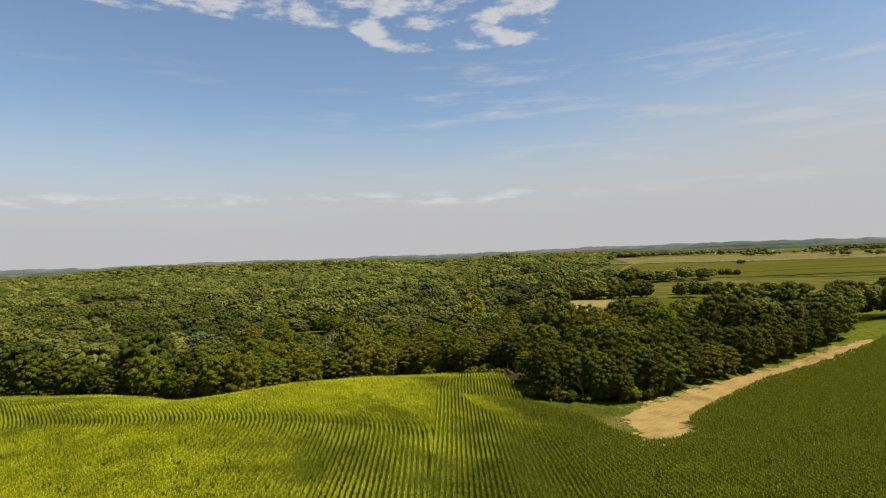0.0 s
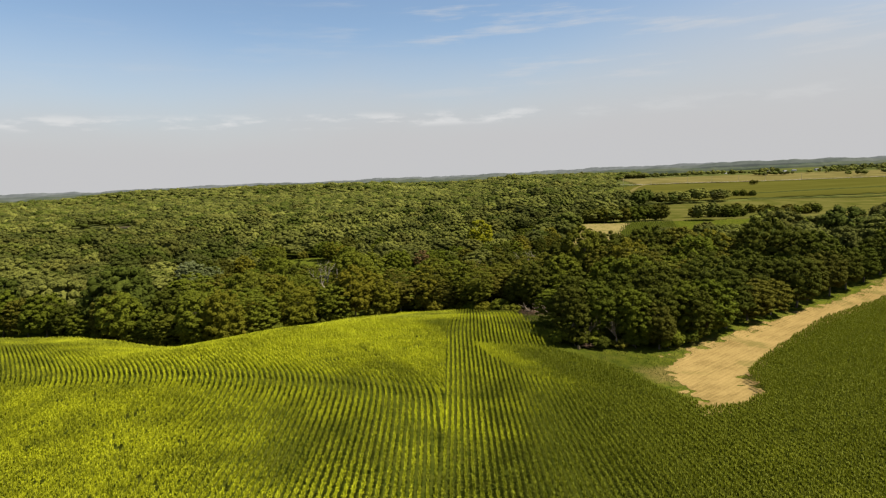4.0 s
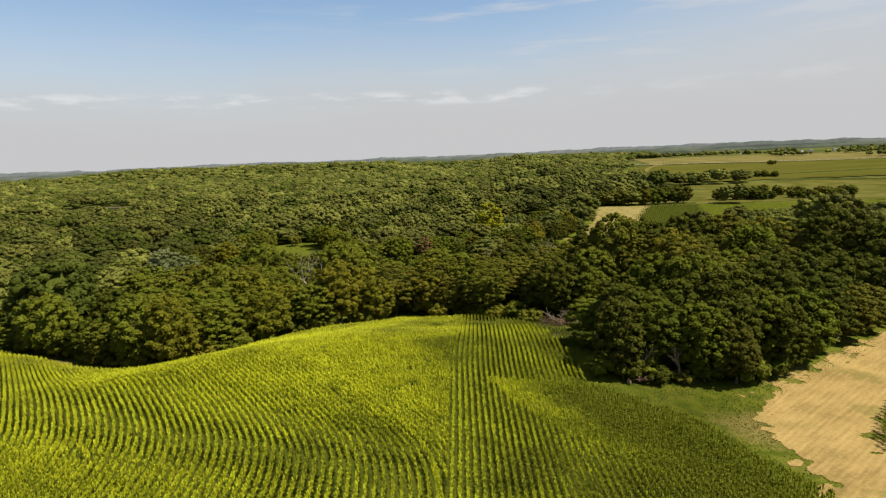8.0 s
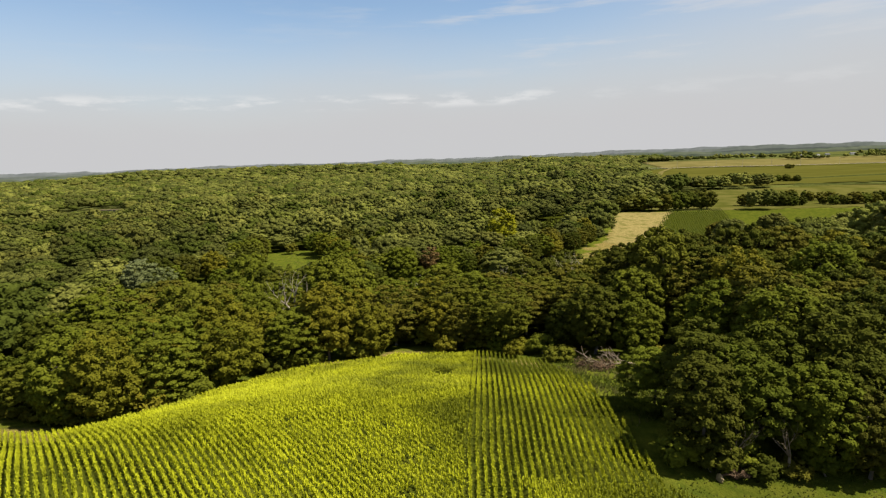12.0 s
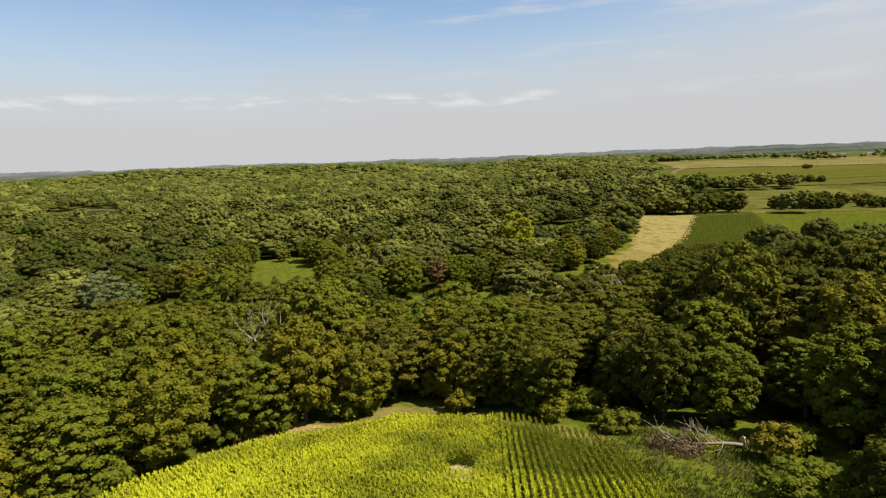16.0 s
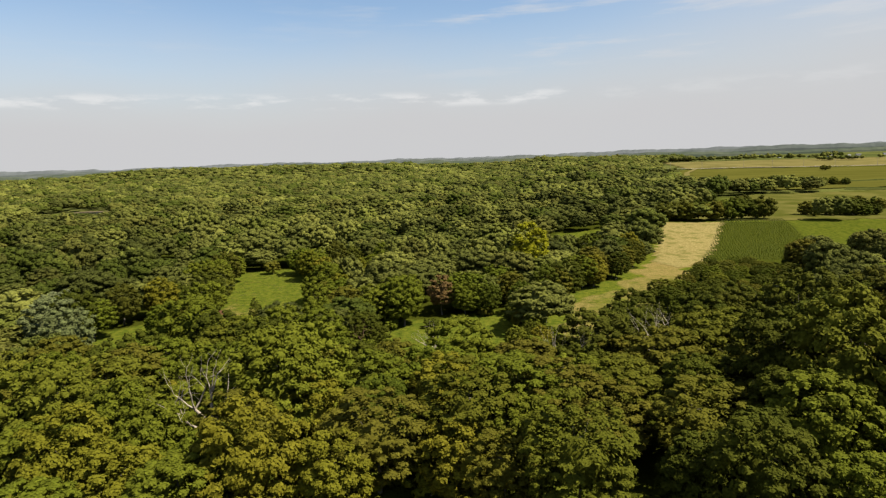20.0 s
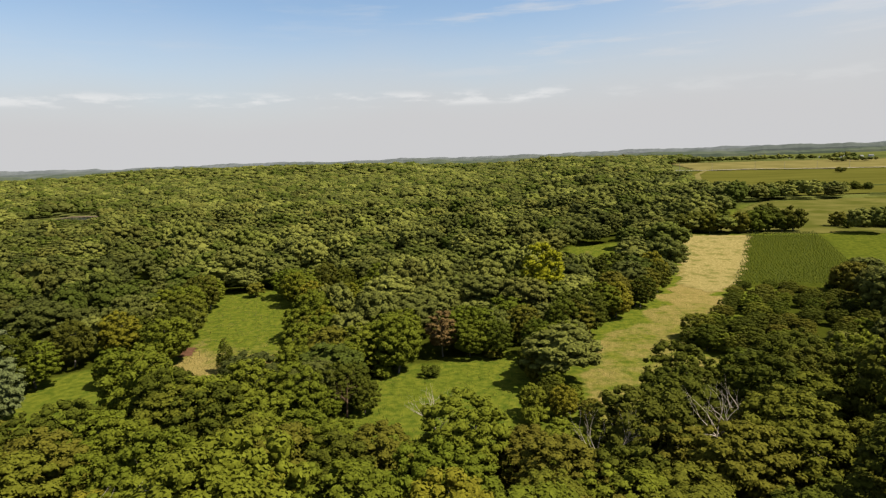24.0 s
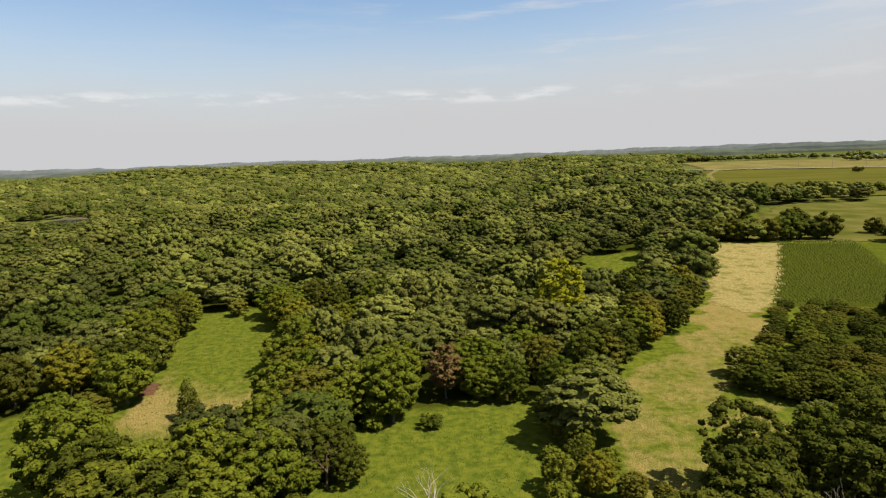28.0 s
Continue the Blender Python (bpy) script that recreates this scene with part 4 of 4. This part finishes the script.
# ---- distant hills ----
def far_hills():
    # aerial haze is mixed into each ring's colours, paler and bluer farther out
    haze_tones = (((0.036, 0.046, 0.032), (0.060, 0.068, 0.046)), ((0.050, 0.058, 0.052), (0.074, 0.081, 0.072)), ((0.066, 0.073, 0.074), (0.088, 0.095, 0.095)))
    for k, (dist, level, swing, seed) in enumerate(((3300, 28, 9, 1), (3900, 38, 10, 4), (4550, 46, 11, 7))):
        hill = plain("hazy_hills", *haze_tones[k], 0.008)
        a = np.linspace(radians(-50), radians(50), 1500)
        x, y = dist * np.sin(a), dist * np.cos(a)
        top = level + swing * (wave(x, y, 240, seed) * 0.7 + wave(x, y, 85, seed + 2) * 0.4) + 2.2 * wave(x, y, 30, seed) + 0.9 * wave(x, y, 13, seed + 1)
        top = top + 14 * bell(a - 0.52, 0.10) * (k == 1) + 8 * bell(a - 0.40, 0.2) * (k == 2) - 14 * (1 - step(-0.75, -0.35, a)) * (k < 2)
        co, n = [], len(a)
        for back, h in ((0, -40), (60, 0.6), (160, 1.0), (300, 0.7)):
            s = (dist + back) / dist
            co.append(np.stack([x * s, y * s, top * h if h > 0 else np.full(n, h)], 1))
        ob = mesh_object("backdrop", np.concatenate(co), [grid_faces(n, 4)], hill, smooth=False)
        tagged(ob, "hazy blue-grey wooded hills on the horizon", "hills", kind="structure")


far_hills()


# ---- particular trees ----
def bare_tree(name, label, high, spread_out, seed, mat=DEADWOOD, lean=0.1, category="dead tree", stout=1.0):
    """A leafless tree: a forked trunk whose limbs divide twice more."""
    rng = np.random.default_rng(seed)
    root = new(name)
    tagged(root, label, category)

    def grow(co, quads, p, d, length, r, level):
        q = p
        for _ in range(3):
            d = d + rng.normal(0, 0.16, 3)
            d /= np.linalg.norm(d)
            e = q + d * length / 3
            limb(co, quads, q, e, r, r * 0.78, 6 if level < 2 else 4)
            q, r = e, r * 0.78
        if level < 4:
            for _ in range(3 if level < 2 else 2):
                g = d + rng.normal(0, spread_out, 3) + np.array([0, 0, 0.25])
                grow(co, quads, q, g / np.linalg.norm(g), length * (0.62 + 0.2 * rng.random()), r * 0.72, level + 1)

    co, quads = [], []
    limb(co, quads, (0, 0, -0.3), (lean * high * 0.2, 0, high * 0.34), high * 0.026, high * 0.020, 8)
    mesh_object("trunk", np.concatenate(co), [np.concatenate(quads)], mat, root, smooth=True)
    for _ in range(5):
        co, quads = [], []
        d = np.array([rng.normal(0, 0.7), rng.normal(0, 0.7), 1.0])
        grow(co, quads, np.array([lean * high * 0.2, 0, high * 0.32]), d / np.linalg.norm(d), high * 0.28, high * 0.016 * stout, 1)
        mesh_object("limb", np.concatenate(co), [np.concatenate(quads)], mat, root, smooth=True)
    return root


plant(bare_tree("dead_tree", "bleached leafless tree among green crowns", 16.5, 0.55, 31, stout=1.5), -39.6, 229, 1.12, 20)
plant(bare_tree("dead_tree", "white forked dead tree standing in the grass glade", 12.5, 0.45, 32, stout=1.25), -9.4, 281, 1.0, 80)
plant(bare_tree("dead_tree", "bleached dead tree with spreading bare limbs and brown twigs", 16.5, 0.5, 33, stout=1.3), 35.5, 259, 1.05, 200)
plant(bare_tree("dead_tree", "grey-brown bare treetop full of fine twigs", 14.5, 0.5, 34, TWIGS), 33, 257, 1.0, 130)
plant(bare_tree("dead_tree", "slender pale snag leaning among green trees", 14.0, 0.25, 35), 16.2, 257, 1.05, 40)
plant(bare_tree("dead_tree", "half-dead tree with grey hanging limbs", 10.5, 0.6, 36, TWIGS), -29, 297.5, 1.0, 10)
plant(bare_tree("dead_tree", "low grey-brown dead shrub beside the glade", 5.5, 0.6, 37, TWIGS), -47, 297, 1.0, 300)
for x, y, high in ((27.0, 150.6, 6.5), (33.5, 151.0, 7.0)):
    plant(bare_tree("dead_tree", "slender pale bare trunk at the edge of the clump", high, 0.16, int(x), LOGWOOD, 0.02), x, y, 1.0, x * 40)
plant(MID[0], -31, 301, 0.86, 33)
plant(tree_kind("gold", "tall tree turning bright yellow in the wood", 19, 6.0, 2.0, 80, 40, 0.62, 0.75, name="cottonwood_tree", seed=41), 26, 385, 1.28, 0)
plant(tree_kind("olive", "large round olive-green tree beside the corn", 14.5, 7.4, 0.4, 90, 40, 0.6, 0.7, name="hackberry_tree", seed=42), 137, 391, 1.0, 0)
plant(tree_kind("rust", "tree with browning foliage among green ones", 13.0, 4.8, 1.0, 60, 40, 0.55, 0.6, name="maple_tree", seed=43), -9, 335, 1.0, 0)
for x, y, s in ((-115, 304, 1.18), (-122, 318, 1.1), (-104, 296, 1.1)):
    plant(MID[5], x, y, s, x * 7 % 360)
plant(tree_kind("olive", "small rounded tree at the head of the glade", 7.0, 3.9, 0.1, 26, 36, 0.5, 0.7, name="crabapple_tree", seed=44), -88, 416, 1.0, 0)


def juniper():
    rng = np.random.default_rng(45)
    root = new("juniper_tree")
    tagged(root, "dark pointed juniper standing in dry grass", "tree")
    co, quads = [], []
    limb(co, quads, (0, 0, -0.3), (0, 0, 8.5), 0.22, 0.03, 7)
    mesh_object("trunk", np.concatenate(co), [np.concatenate(quads)], BARK, root, smooth=True)
    c, r = [], []
    for k in range(60):
        h = 0.06 + 0.9 * rng.random()
        w = 3.3 * (1 - h) ** 0.8 + 0.25
        ang = rng.random() * 6.283
        c.append((math.cos(ang) * w * 0.62, math.sin(ang) * w * 0.62, h * 9.6))
        r.append(0.30 * w + 0.3)
    v, f = sprays(np.array(c), np.array(r), 2600, rng, 0.42, 0.9)
    mesh_object("crown", v, [f], LEAF["deep"], root)
    plant(root, -66.4, 327, 1.0, 0)


juniper()
for x, y, k, size in ((-85, 320.5, 3, 0.84), (-92, 318, 1, 0.78), (-85.5, 336, 1, 1.05), (-88, 347, 0, 1.1), (-91.5, 358, 1, 1.15), (-95, 370, 2, 1.05), (-33, 296, 1, 0.55), (-25.5, 299.5, 0, 0.6), (-28, 303, 0, 0.8)):
    plant(MID[k], x, y, size, x * 37 % 360, "trees round the glades")
RUSTY = tree_kind("rust", "wide low shrub with brown leaves beside the glade", 4.6, 3.6, 0.0, 26, 44, 0.36, 0.6, name="shrub", seed=46, category="shrub", core=1)
for x, y, size in ((-52, 314, 1.0), (-57, 311, 0.8), (-47, 311, 0.75), (-43, 304, 0.7)):
    plant(RUSTY, x, y, size, x * 53 % 360, "shrubs round the glades")
plant(bare_tree("dead_tree", "broken pale trunk in a small forest gap", 7.0, 0.5, 47), -47.6, 400.5, 1.0, 60)
BANK = plain("red_brown_clay", (0.050, 0.025, 0.014), (0.090, 0.046, 0.026), 0.8)
drape("creek_bank", [(-85.5, 340), (-82, 341), (-83.5, 348), (-88, 349)], BANK, 0.10, 0.6, "bare red-brown clay bank of a creek", 0.6, "bank")


def edge_shrubs():
    """Underwood along the edges of the wood."""
    rng = np.random.default_rng(14)
    xs = np.arange(-96, 20, 3.6)
    for x in xs:
        y = float(np.interp(x, *WOOD_EDGE)) + rng.normal(-0.8, 0.9)
        if -60 < x < -40 or 14 < x < 24:
            y += 1.5
        if -58 < x < 14 and rng.random() < 0.12:
            continue
        root = SHRUB[rng.choice(4, p=[0.4, 0.3, 0.16, 0.14])]
        plant(root, x + rng.normal(0, 1), y, 0.8 + 1.0 * rng.random(), rng.random() * 360, "shrubs along the wood's edge")
    for poly in (GLADE,):
        p = np.array(poly, float)
        for a, b in zip(p, np.roll(p, -1, 0)):
            for t in np.arange(0, 1, 22.0 / np.hypot(*(b - a))):
                q = a + (b - a) * t + rng.normal(0, 0.8, 2)
                if q[1] < 430 and not (20 < q[0] < 30 and q[1] > 300) and wooded(q[0] + 6, q[1]) | wooded(q[0] - 6, q[1]):
                    plant(SHRUB[rng.choice(4, p=[0.4, 0.35, 0.2, 0.05])], q[0], q[1], 0.6 + 0.8 * rng.random(), rng.random() * 360, "shrubs round the glades")
    for x, y, k, s in ((-3.8, 211, 3, 1.35), (10.2, 206, 3, 1.2), (33, 187, 3, 1.5), (37, 190, 0, 1.3), (-50, 309, 2, 1.8), (-45, 306, 2, 1.7), (-55, 304, 0, 1.6), (30, 150.5, 1, 1.0), (34, 151, 2, 0.9), (22, 152, 0, 1.3), (25, 151.2, 1, 1.3), (28.4, 152.2, 0, 1.2), (37.6, 151.6, 1, 1.4), (45, 151.8, 0, 1.5), (48.6, 154, 1, 1.5), (53, 157, 0, 1.3)):
        plant(SHRUB[k], x, y, s, x * 31 % 360, "shrubs along the wood's edge")


edge_shrubs()


HEDGE_TREE = [
    tree_kind("deep", "dark rounded hedgerow tree between the fields", 9.5, 4.8, 0.0, 34, 30, 0.62, 0.75, name="hedgerow_tree", seed=25, low=-0.95),
    tree_kind("olive", "bushy olive hedgerow tree between the fields", 8.0, 4.6, 0.0, 32, 30, 0.60, 0.7, name="hedgerow_tree", seed=26, low=-0.95),
]


def hedgerow_trees():
    rng = np.random.default_rng(15)
    rows = [((221, 527), (262, 522), 5), ((274, 519), (322, 522), 6), ((190, 560), (214, 590), 4), ((330, 840), (420, 790), 8), ((268, 560), (300, 548), 3)]
    for (ax, ay), (bx, by), n in rows:
        for k in range(n):
            for wing in (-3.5, 3.5):
                t = (k + 0.5) / n
                x, y = ax + (bx - ax) * t + rng.normal(0, 2.0), ay + (by - ay) * t + wing + rng.normal(0, 1.5)
                plant(HEDGE_TREE[rng.choice(2, p=[0.7, 0.3])], x, y, 0.66 + 0.66 * rng.random(), rng.random() * 360, "hedgerow trees between the fields", 0.8 + 0.2 * rng.random())
    for k in range(9):
        x = 128 + 7.4 * k + rng.normal(0, 1.2)
        plant(HEDGE_TREE[rng.choice(2, p=[0.75, 0.25])], x, 521 - 0.1 * (x - 128) + rng.normal(0, 2.0) + 4 * (k % 2), 1.3 + 0.5 * rng.random(), rng.random() * 360, "hedgerow trees between the fields", 1.0 + 0.1 * rng.random())
    plant(SHRUB[1], 611, 1143, 3.6, 0)


hedgerow_trees()


def fallen_tree(x, y, turn, length, seed, label, wood, size=1.0):
    """A fallen trunk with its root plate, bare limbs and a heap of brown twigs."""
    rng = np.random.default_rng(seed)
    root = new("fallen_tree")
    tagged(root, label, "fallen tree")
    co, quads = [], []
    spine = [np.array([length * u, 0.5 * math.sin(4.2 * u + seed), 0.5 + 0.9 * u + 0.25 * math.sin(7 * u)]) for u in np.linspace(0, 1, 8)]
    for k in range(7):
        limb(co, quads, spine[k], spine[k + 1], 0.25 - 0.029 * k, 0.25 - 0.029 * (k + 1), 8)
    mesh_object("trunk", np.concatenate(co), [np.concatenate(quads)], wood, root, smooth=True)
    for k in range(14):
        co, quads = [], []
        u = 0.22 + 0.74 * k / 14
        p = spine[int(7 * u)] + (spine[int(7 * u) + 1] - spine[int(7 * u)]) * (7 * u % 1)
        d = np.array([0.6 * rng.random() + 0.2, rng.normal(0, 0.9), 0.55 * rng.random() + 0.1])
        q = p + d * length * 0.18
        limb(co, quads, p, q, 0.09, 0.05)
        for _ in range(4):
            e = q + (d + rng.normal(0, 0.5, 3)) * length * 0.13
            limb(co, quads, q, e, 0.045, 0.012, 4)
        mesh_object("limb", np.concatenate(co), [np.concatenate(quads)], wood, root, smooth=True)
    c = np.stack([length * (0.6 + 0.45 * rng.random(14)), rng.normal(0, length * 0.12, 14), 0.3 + 0.8 * rng.random(14)], 1)
    v, f = sprays(c, np.full(14, length * 0.14), 2200, rng, 0.26, 0.6)
    mesh_object("brushwood", v, [f], TWIGS, root)
    bm = bmesh.new()
    bmesh.ops.create_icosphere(bm, subdivisions=3, radius=0.9)
    for vert in bm.verts:
        vert.co *= 1 + 0.3 * noise.noise(vert.co * 2.4 + Vector((seed, 0, 0)))
        vert.co.x = vert.co.x * 0.45 - 0.2
        vert.co.z += 0.55
    me = bpy.data.meshes.new("root_plate")
    bm.to_mesh(me)
    bm.free()
    me.materials.append(DIRT)
    new("root_plate", me).parent = root
    root.matrix_basis = pose(x, y, float(land(x, y)), 0, 0, turn)
    root.scale = (size, size, size)


fallen_tree(31.2, 192.0, 182, 10.0, 51, "bleached fallen tree with brown twigs in the grass inlet", LOGWOOD)
fallen_tree(25.2, 149.2, 12, 4.6, 52, "fallen tree with an orange root plate under the edge trees", TWIGS, 0.6)


# ---- grass ----
def tufts(name, poly, count, rng, tall, dry, label):
    p = np.array(poly, float)
    q = np.stack([rng.uniform(p[:, 0].min(), p[:, 0].max(), count), rng.uniform(p[:, 1].min(), p[:, 1].max(), count)], 1)
    q = q[inside(poly, q[:, 0], q[:, 1]) & (wave(q[:, 0], q[:, 1], 3.0, 3) + rng.normal(0, 0.5, len(q)) > -0.2)]
    n = len(q)
    z = land(q[:, 0], q[:, 1])
    v = np.zeros((3, n, 3, 3))
    for b in range(3):
        a = rng.random(n) * 6.283
        d = np.stack([np.cos(a), np.sin(a)], 1)
        h = tall * (0.5 + rng.random(n))
        w = 0.05 + 0.06 * rng.random(n)
        for j, (s, t, up) in enumerate(((1, 0, 0), (-1, 0, 0), (0, 0.5, 0.9))):
            v[b, :, j, :2] = q + np.stack([-d[:, 1], d[:, 0]], 1) * (w * s)[:, None] + d * (h * t)[:, None]
            v[b, :, j, 2] = z + h * up
    tint = np.tile(np.repeat(np.clip(dry + 0.4 * wave(q[:, 0], q[:, 1], 5, 5) + rng.normal(0, 0.12, n), 0, 1), 3), 3)
    ob = mesh_object(name, v.reshape(-1, 3), [np.arange(3 * n * 3).reshape(-1, 3)], TUFT, tint=tint)
    tagged(ob, label, "grass", kind="stuff")


def tuft_colour(k):
    at = k.add("ShaderNodeAttribute")
    at.attribute_name = "tint"
    isle = k.add("ShaderNodeNewGeometry").outputs["Random Per Island"]
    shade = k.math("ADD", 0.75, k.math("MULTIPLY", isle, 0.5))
    return k.mix(1.0, k.mix(at.outputs["Fac"], (0.062, 0.076, 0.008), (0.205, 0.160, 0.068)), k.vec(shade, shade, shade), "MULTIPLY")


TUFT = material("grass_blades", tuft_colour, 0.7, 0.1, 0.5)
grass_rng = np.random.default_rng(61)
tufts("grass", GLADE, 4500, grass_rng, 0.2, 0.05, "lush green grass in the glade")
tufts("grass", GLADE_WEST, 6000, grass_rng, 0.28, 0.35, "green and straw-coloured grass in the glade")
tufts("grass", MEADOW, 16000, grass_rng, 0.16, 0.5, "rough straw-coloured meadow grass")
tufts("grass", INLET, 9000, grass_rng, 0.5, 0.05, "lush green grass beside the fallen tree")
tufts("grass", [(18, 147), (25, 142), (31, 137), (37, 121), (40, 138), (49, 148), (58, 154), (88, 175), (133, 200), (130, 208), (93, 186), (66, 167), (45, 151), (24, 150)], 42000, grass_rng, 0.16, 0.08, "rough grass verge between the hay and the trees")


# ---- far farm buildings and poles ----
WHITE = plain("white_siding", (0.358, 0.350, 0.3333), (0.407, 0.398, 0.3902), 0.6)
ROOFING = plain("grey_roofing", (0.114, 0.110, 0.1098), (0.163, 0.159, 0.1585), 0.6)
GLASS = plain("dark_window_glass", (0.024, 0.028, 0.0325), (0.041, 0.045, 0.0488), 0.5, 0.1, 0.5)
POLEWOOD = plain("weathered_pole_wood", (0.211, 0.179, 0.1382), (0.276, 0.236, 0.1870), 2.0)


def box(name, size, at, mat, parent):
    bm = bmesh.new()
    bmesh.ops.create_cube(bm, size=1)
    for v in bm.verts:
        v.co = Vector((v.co.x * size[0], v.co.y * size[1], v.co.z * size[2])) + Vector(at)
    me = bpy.data.meshes.new(name)
    bm.to_mesh(me)
    bm.free()
    me.materials.append(mat)
    ob = new(name, me)
    ob.parent = parent
    return ob


def house(x, y, w, d, h, turn, label, mat=WHITE):
    root = new("farm_building")
    tagged(root, label, "building", "far farm buildings")
    box("wall", (w, d, h), (0, 0, h / 2), mat, root)
    r = h * 0.55
    co = np.array([(-w / 2 - 0.5, -d / 2 - 0.5, h), (w / 2 + 0.5, -d / 2 - 0.5, h), (w / 2 + 0.5, d / 2 + 0.5, h), (-w / 2 - 0.5, d / 2 + 0.5, h), (-w / 2 - 0.5, 0, h + r), (w / 2 + 0.5, 0, h + r)])
    mesh_object("roof", co, [np.array([[0, 1, 5, 4], [2, 3, 4, 5], [0, 3, 2, 1]]), np.array([[0, 4, 3], [1, 2, 5]])], ROOFING, root)
    for k in range(3):
        box("window", (1.4, 0.12, 1.6), ((k - 1) * w * 0.3, -d / 2 - 0.06, h * 0.55), GLASS, root)
    root.matrix_basis = pose(x, y, float(land(x, y)) + 0.6, 0, 0, turn)
    root.scale = (0.42, 0.42, 0.42)
    return root


for x, y, w, d, h, turn in ((386, 1724, 16, 10, 7, 10), (917, 1617, 30, 14, 8, 5), (950, 1600, 22, 12, 7, 20), (1000, 1640, 26, 12, 7, -8), (880, 1640, 18, 10, 6, 0), (1040, 1600, 40, 16, 8, 0), (840, 1700, 16, 10, 9, 12), (-421, 1850, 18, 10, 9, 0), (-311, 1808, 16, 10, 9, 15), (-8, 1476, 14, 10, 8, 0), (92, 1468, 12, 9, 8, 20)):
    house(x, y, w, d, h, turn, "small white farm building on the far slope")


def pole(x, y):
    root = new("utility_pole")
    tagged(root, "weathered wooden utility pole beside the gravel road", "pole", "poles along the road")
    co, quads = [], []
    limb(co, quads, (0, 0, -0.5), (0, 0, 13), 0.28, 0.2, 8)
    mesh_object("post", np.concatenate(co), [np.concatenate(quads)], POLEWOOD, root, smooth=True)
    box("crossarm", (3.0, 0.25, 0.3), (0, 0, 12.2), POLEWOOD, root)
    root.matrix_basis = pose(x, y, float(land(x, y)) + 0.8, 0, 0, 12)


for x, y in ((475, 1298), (555, 1300), (600, 1283), (650, 1268), (420, 1312), (700, 1256), (770, 1246)):
    pole(x, y)


def far_tree_belts():
    """Dark belts of trees among the far fields."""
    rng = np.random.default_rng(71)
    p = []
    for x0, y0, x1, y1, n in ((330, 1540, 720, 1620, 150), (480, 1580, 900, 1540, 60), (760, 1400, 1300, 1500, 70), (900, 1290, 1500, 1350, 60), (1050, 1560, 1900, 1580, 260), (420, 1470, 520, 1580, 60)):
        t = rng.random(n)
        p.append(np.stack([x0 + (x1 - x0) * t + rng.normal(0, 14, n), y0 + (y1 - y0) * t + rng.normal(0, 10, n)], 1))
    joined_woods("tree_belt", "dark belts of trees between far fields", np.concatenate(p), rng, 3, 2.4, 13, 6.5, 9)


far_tree_belts()
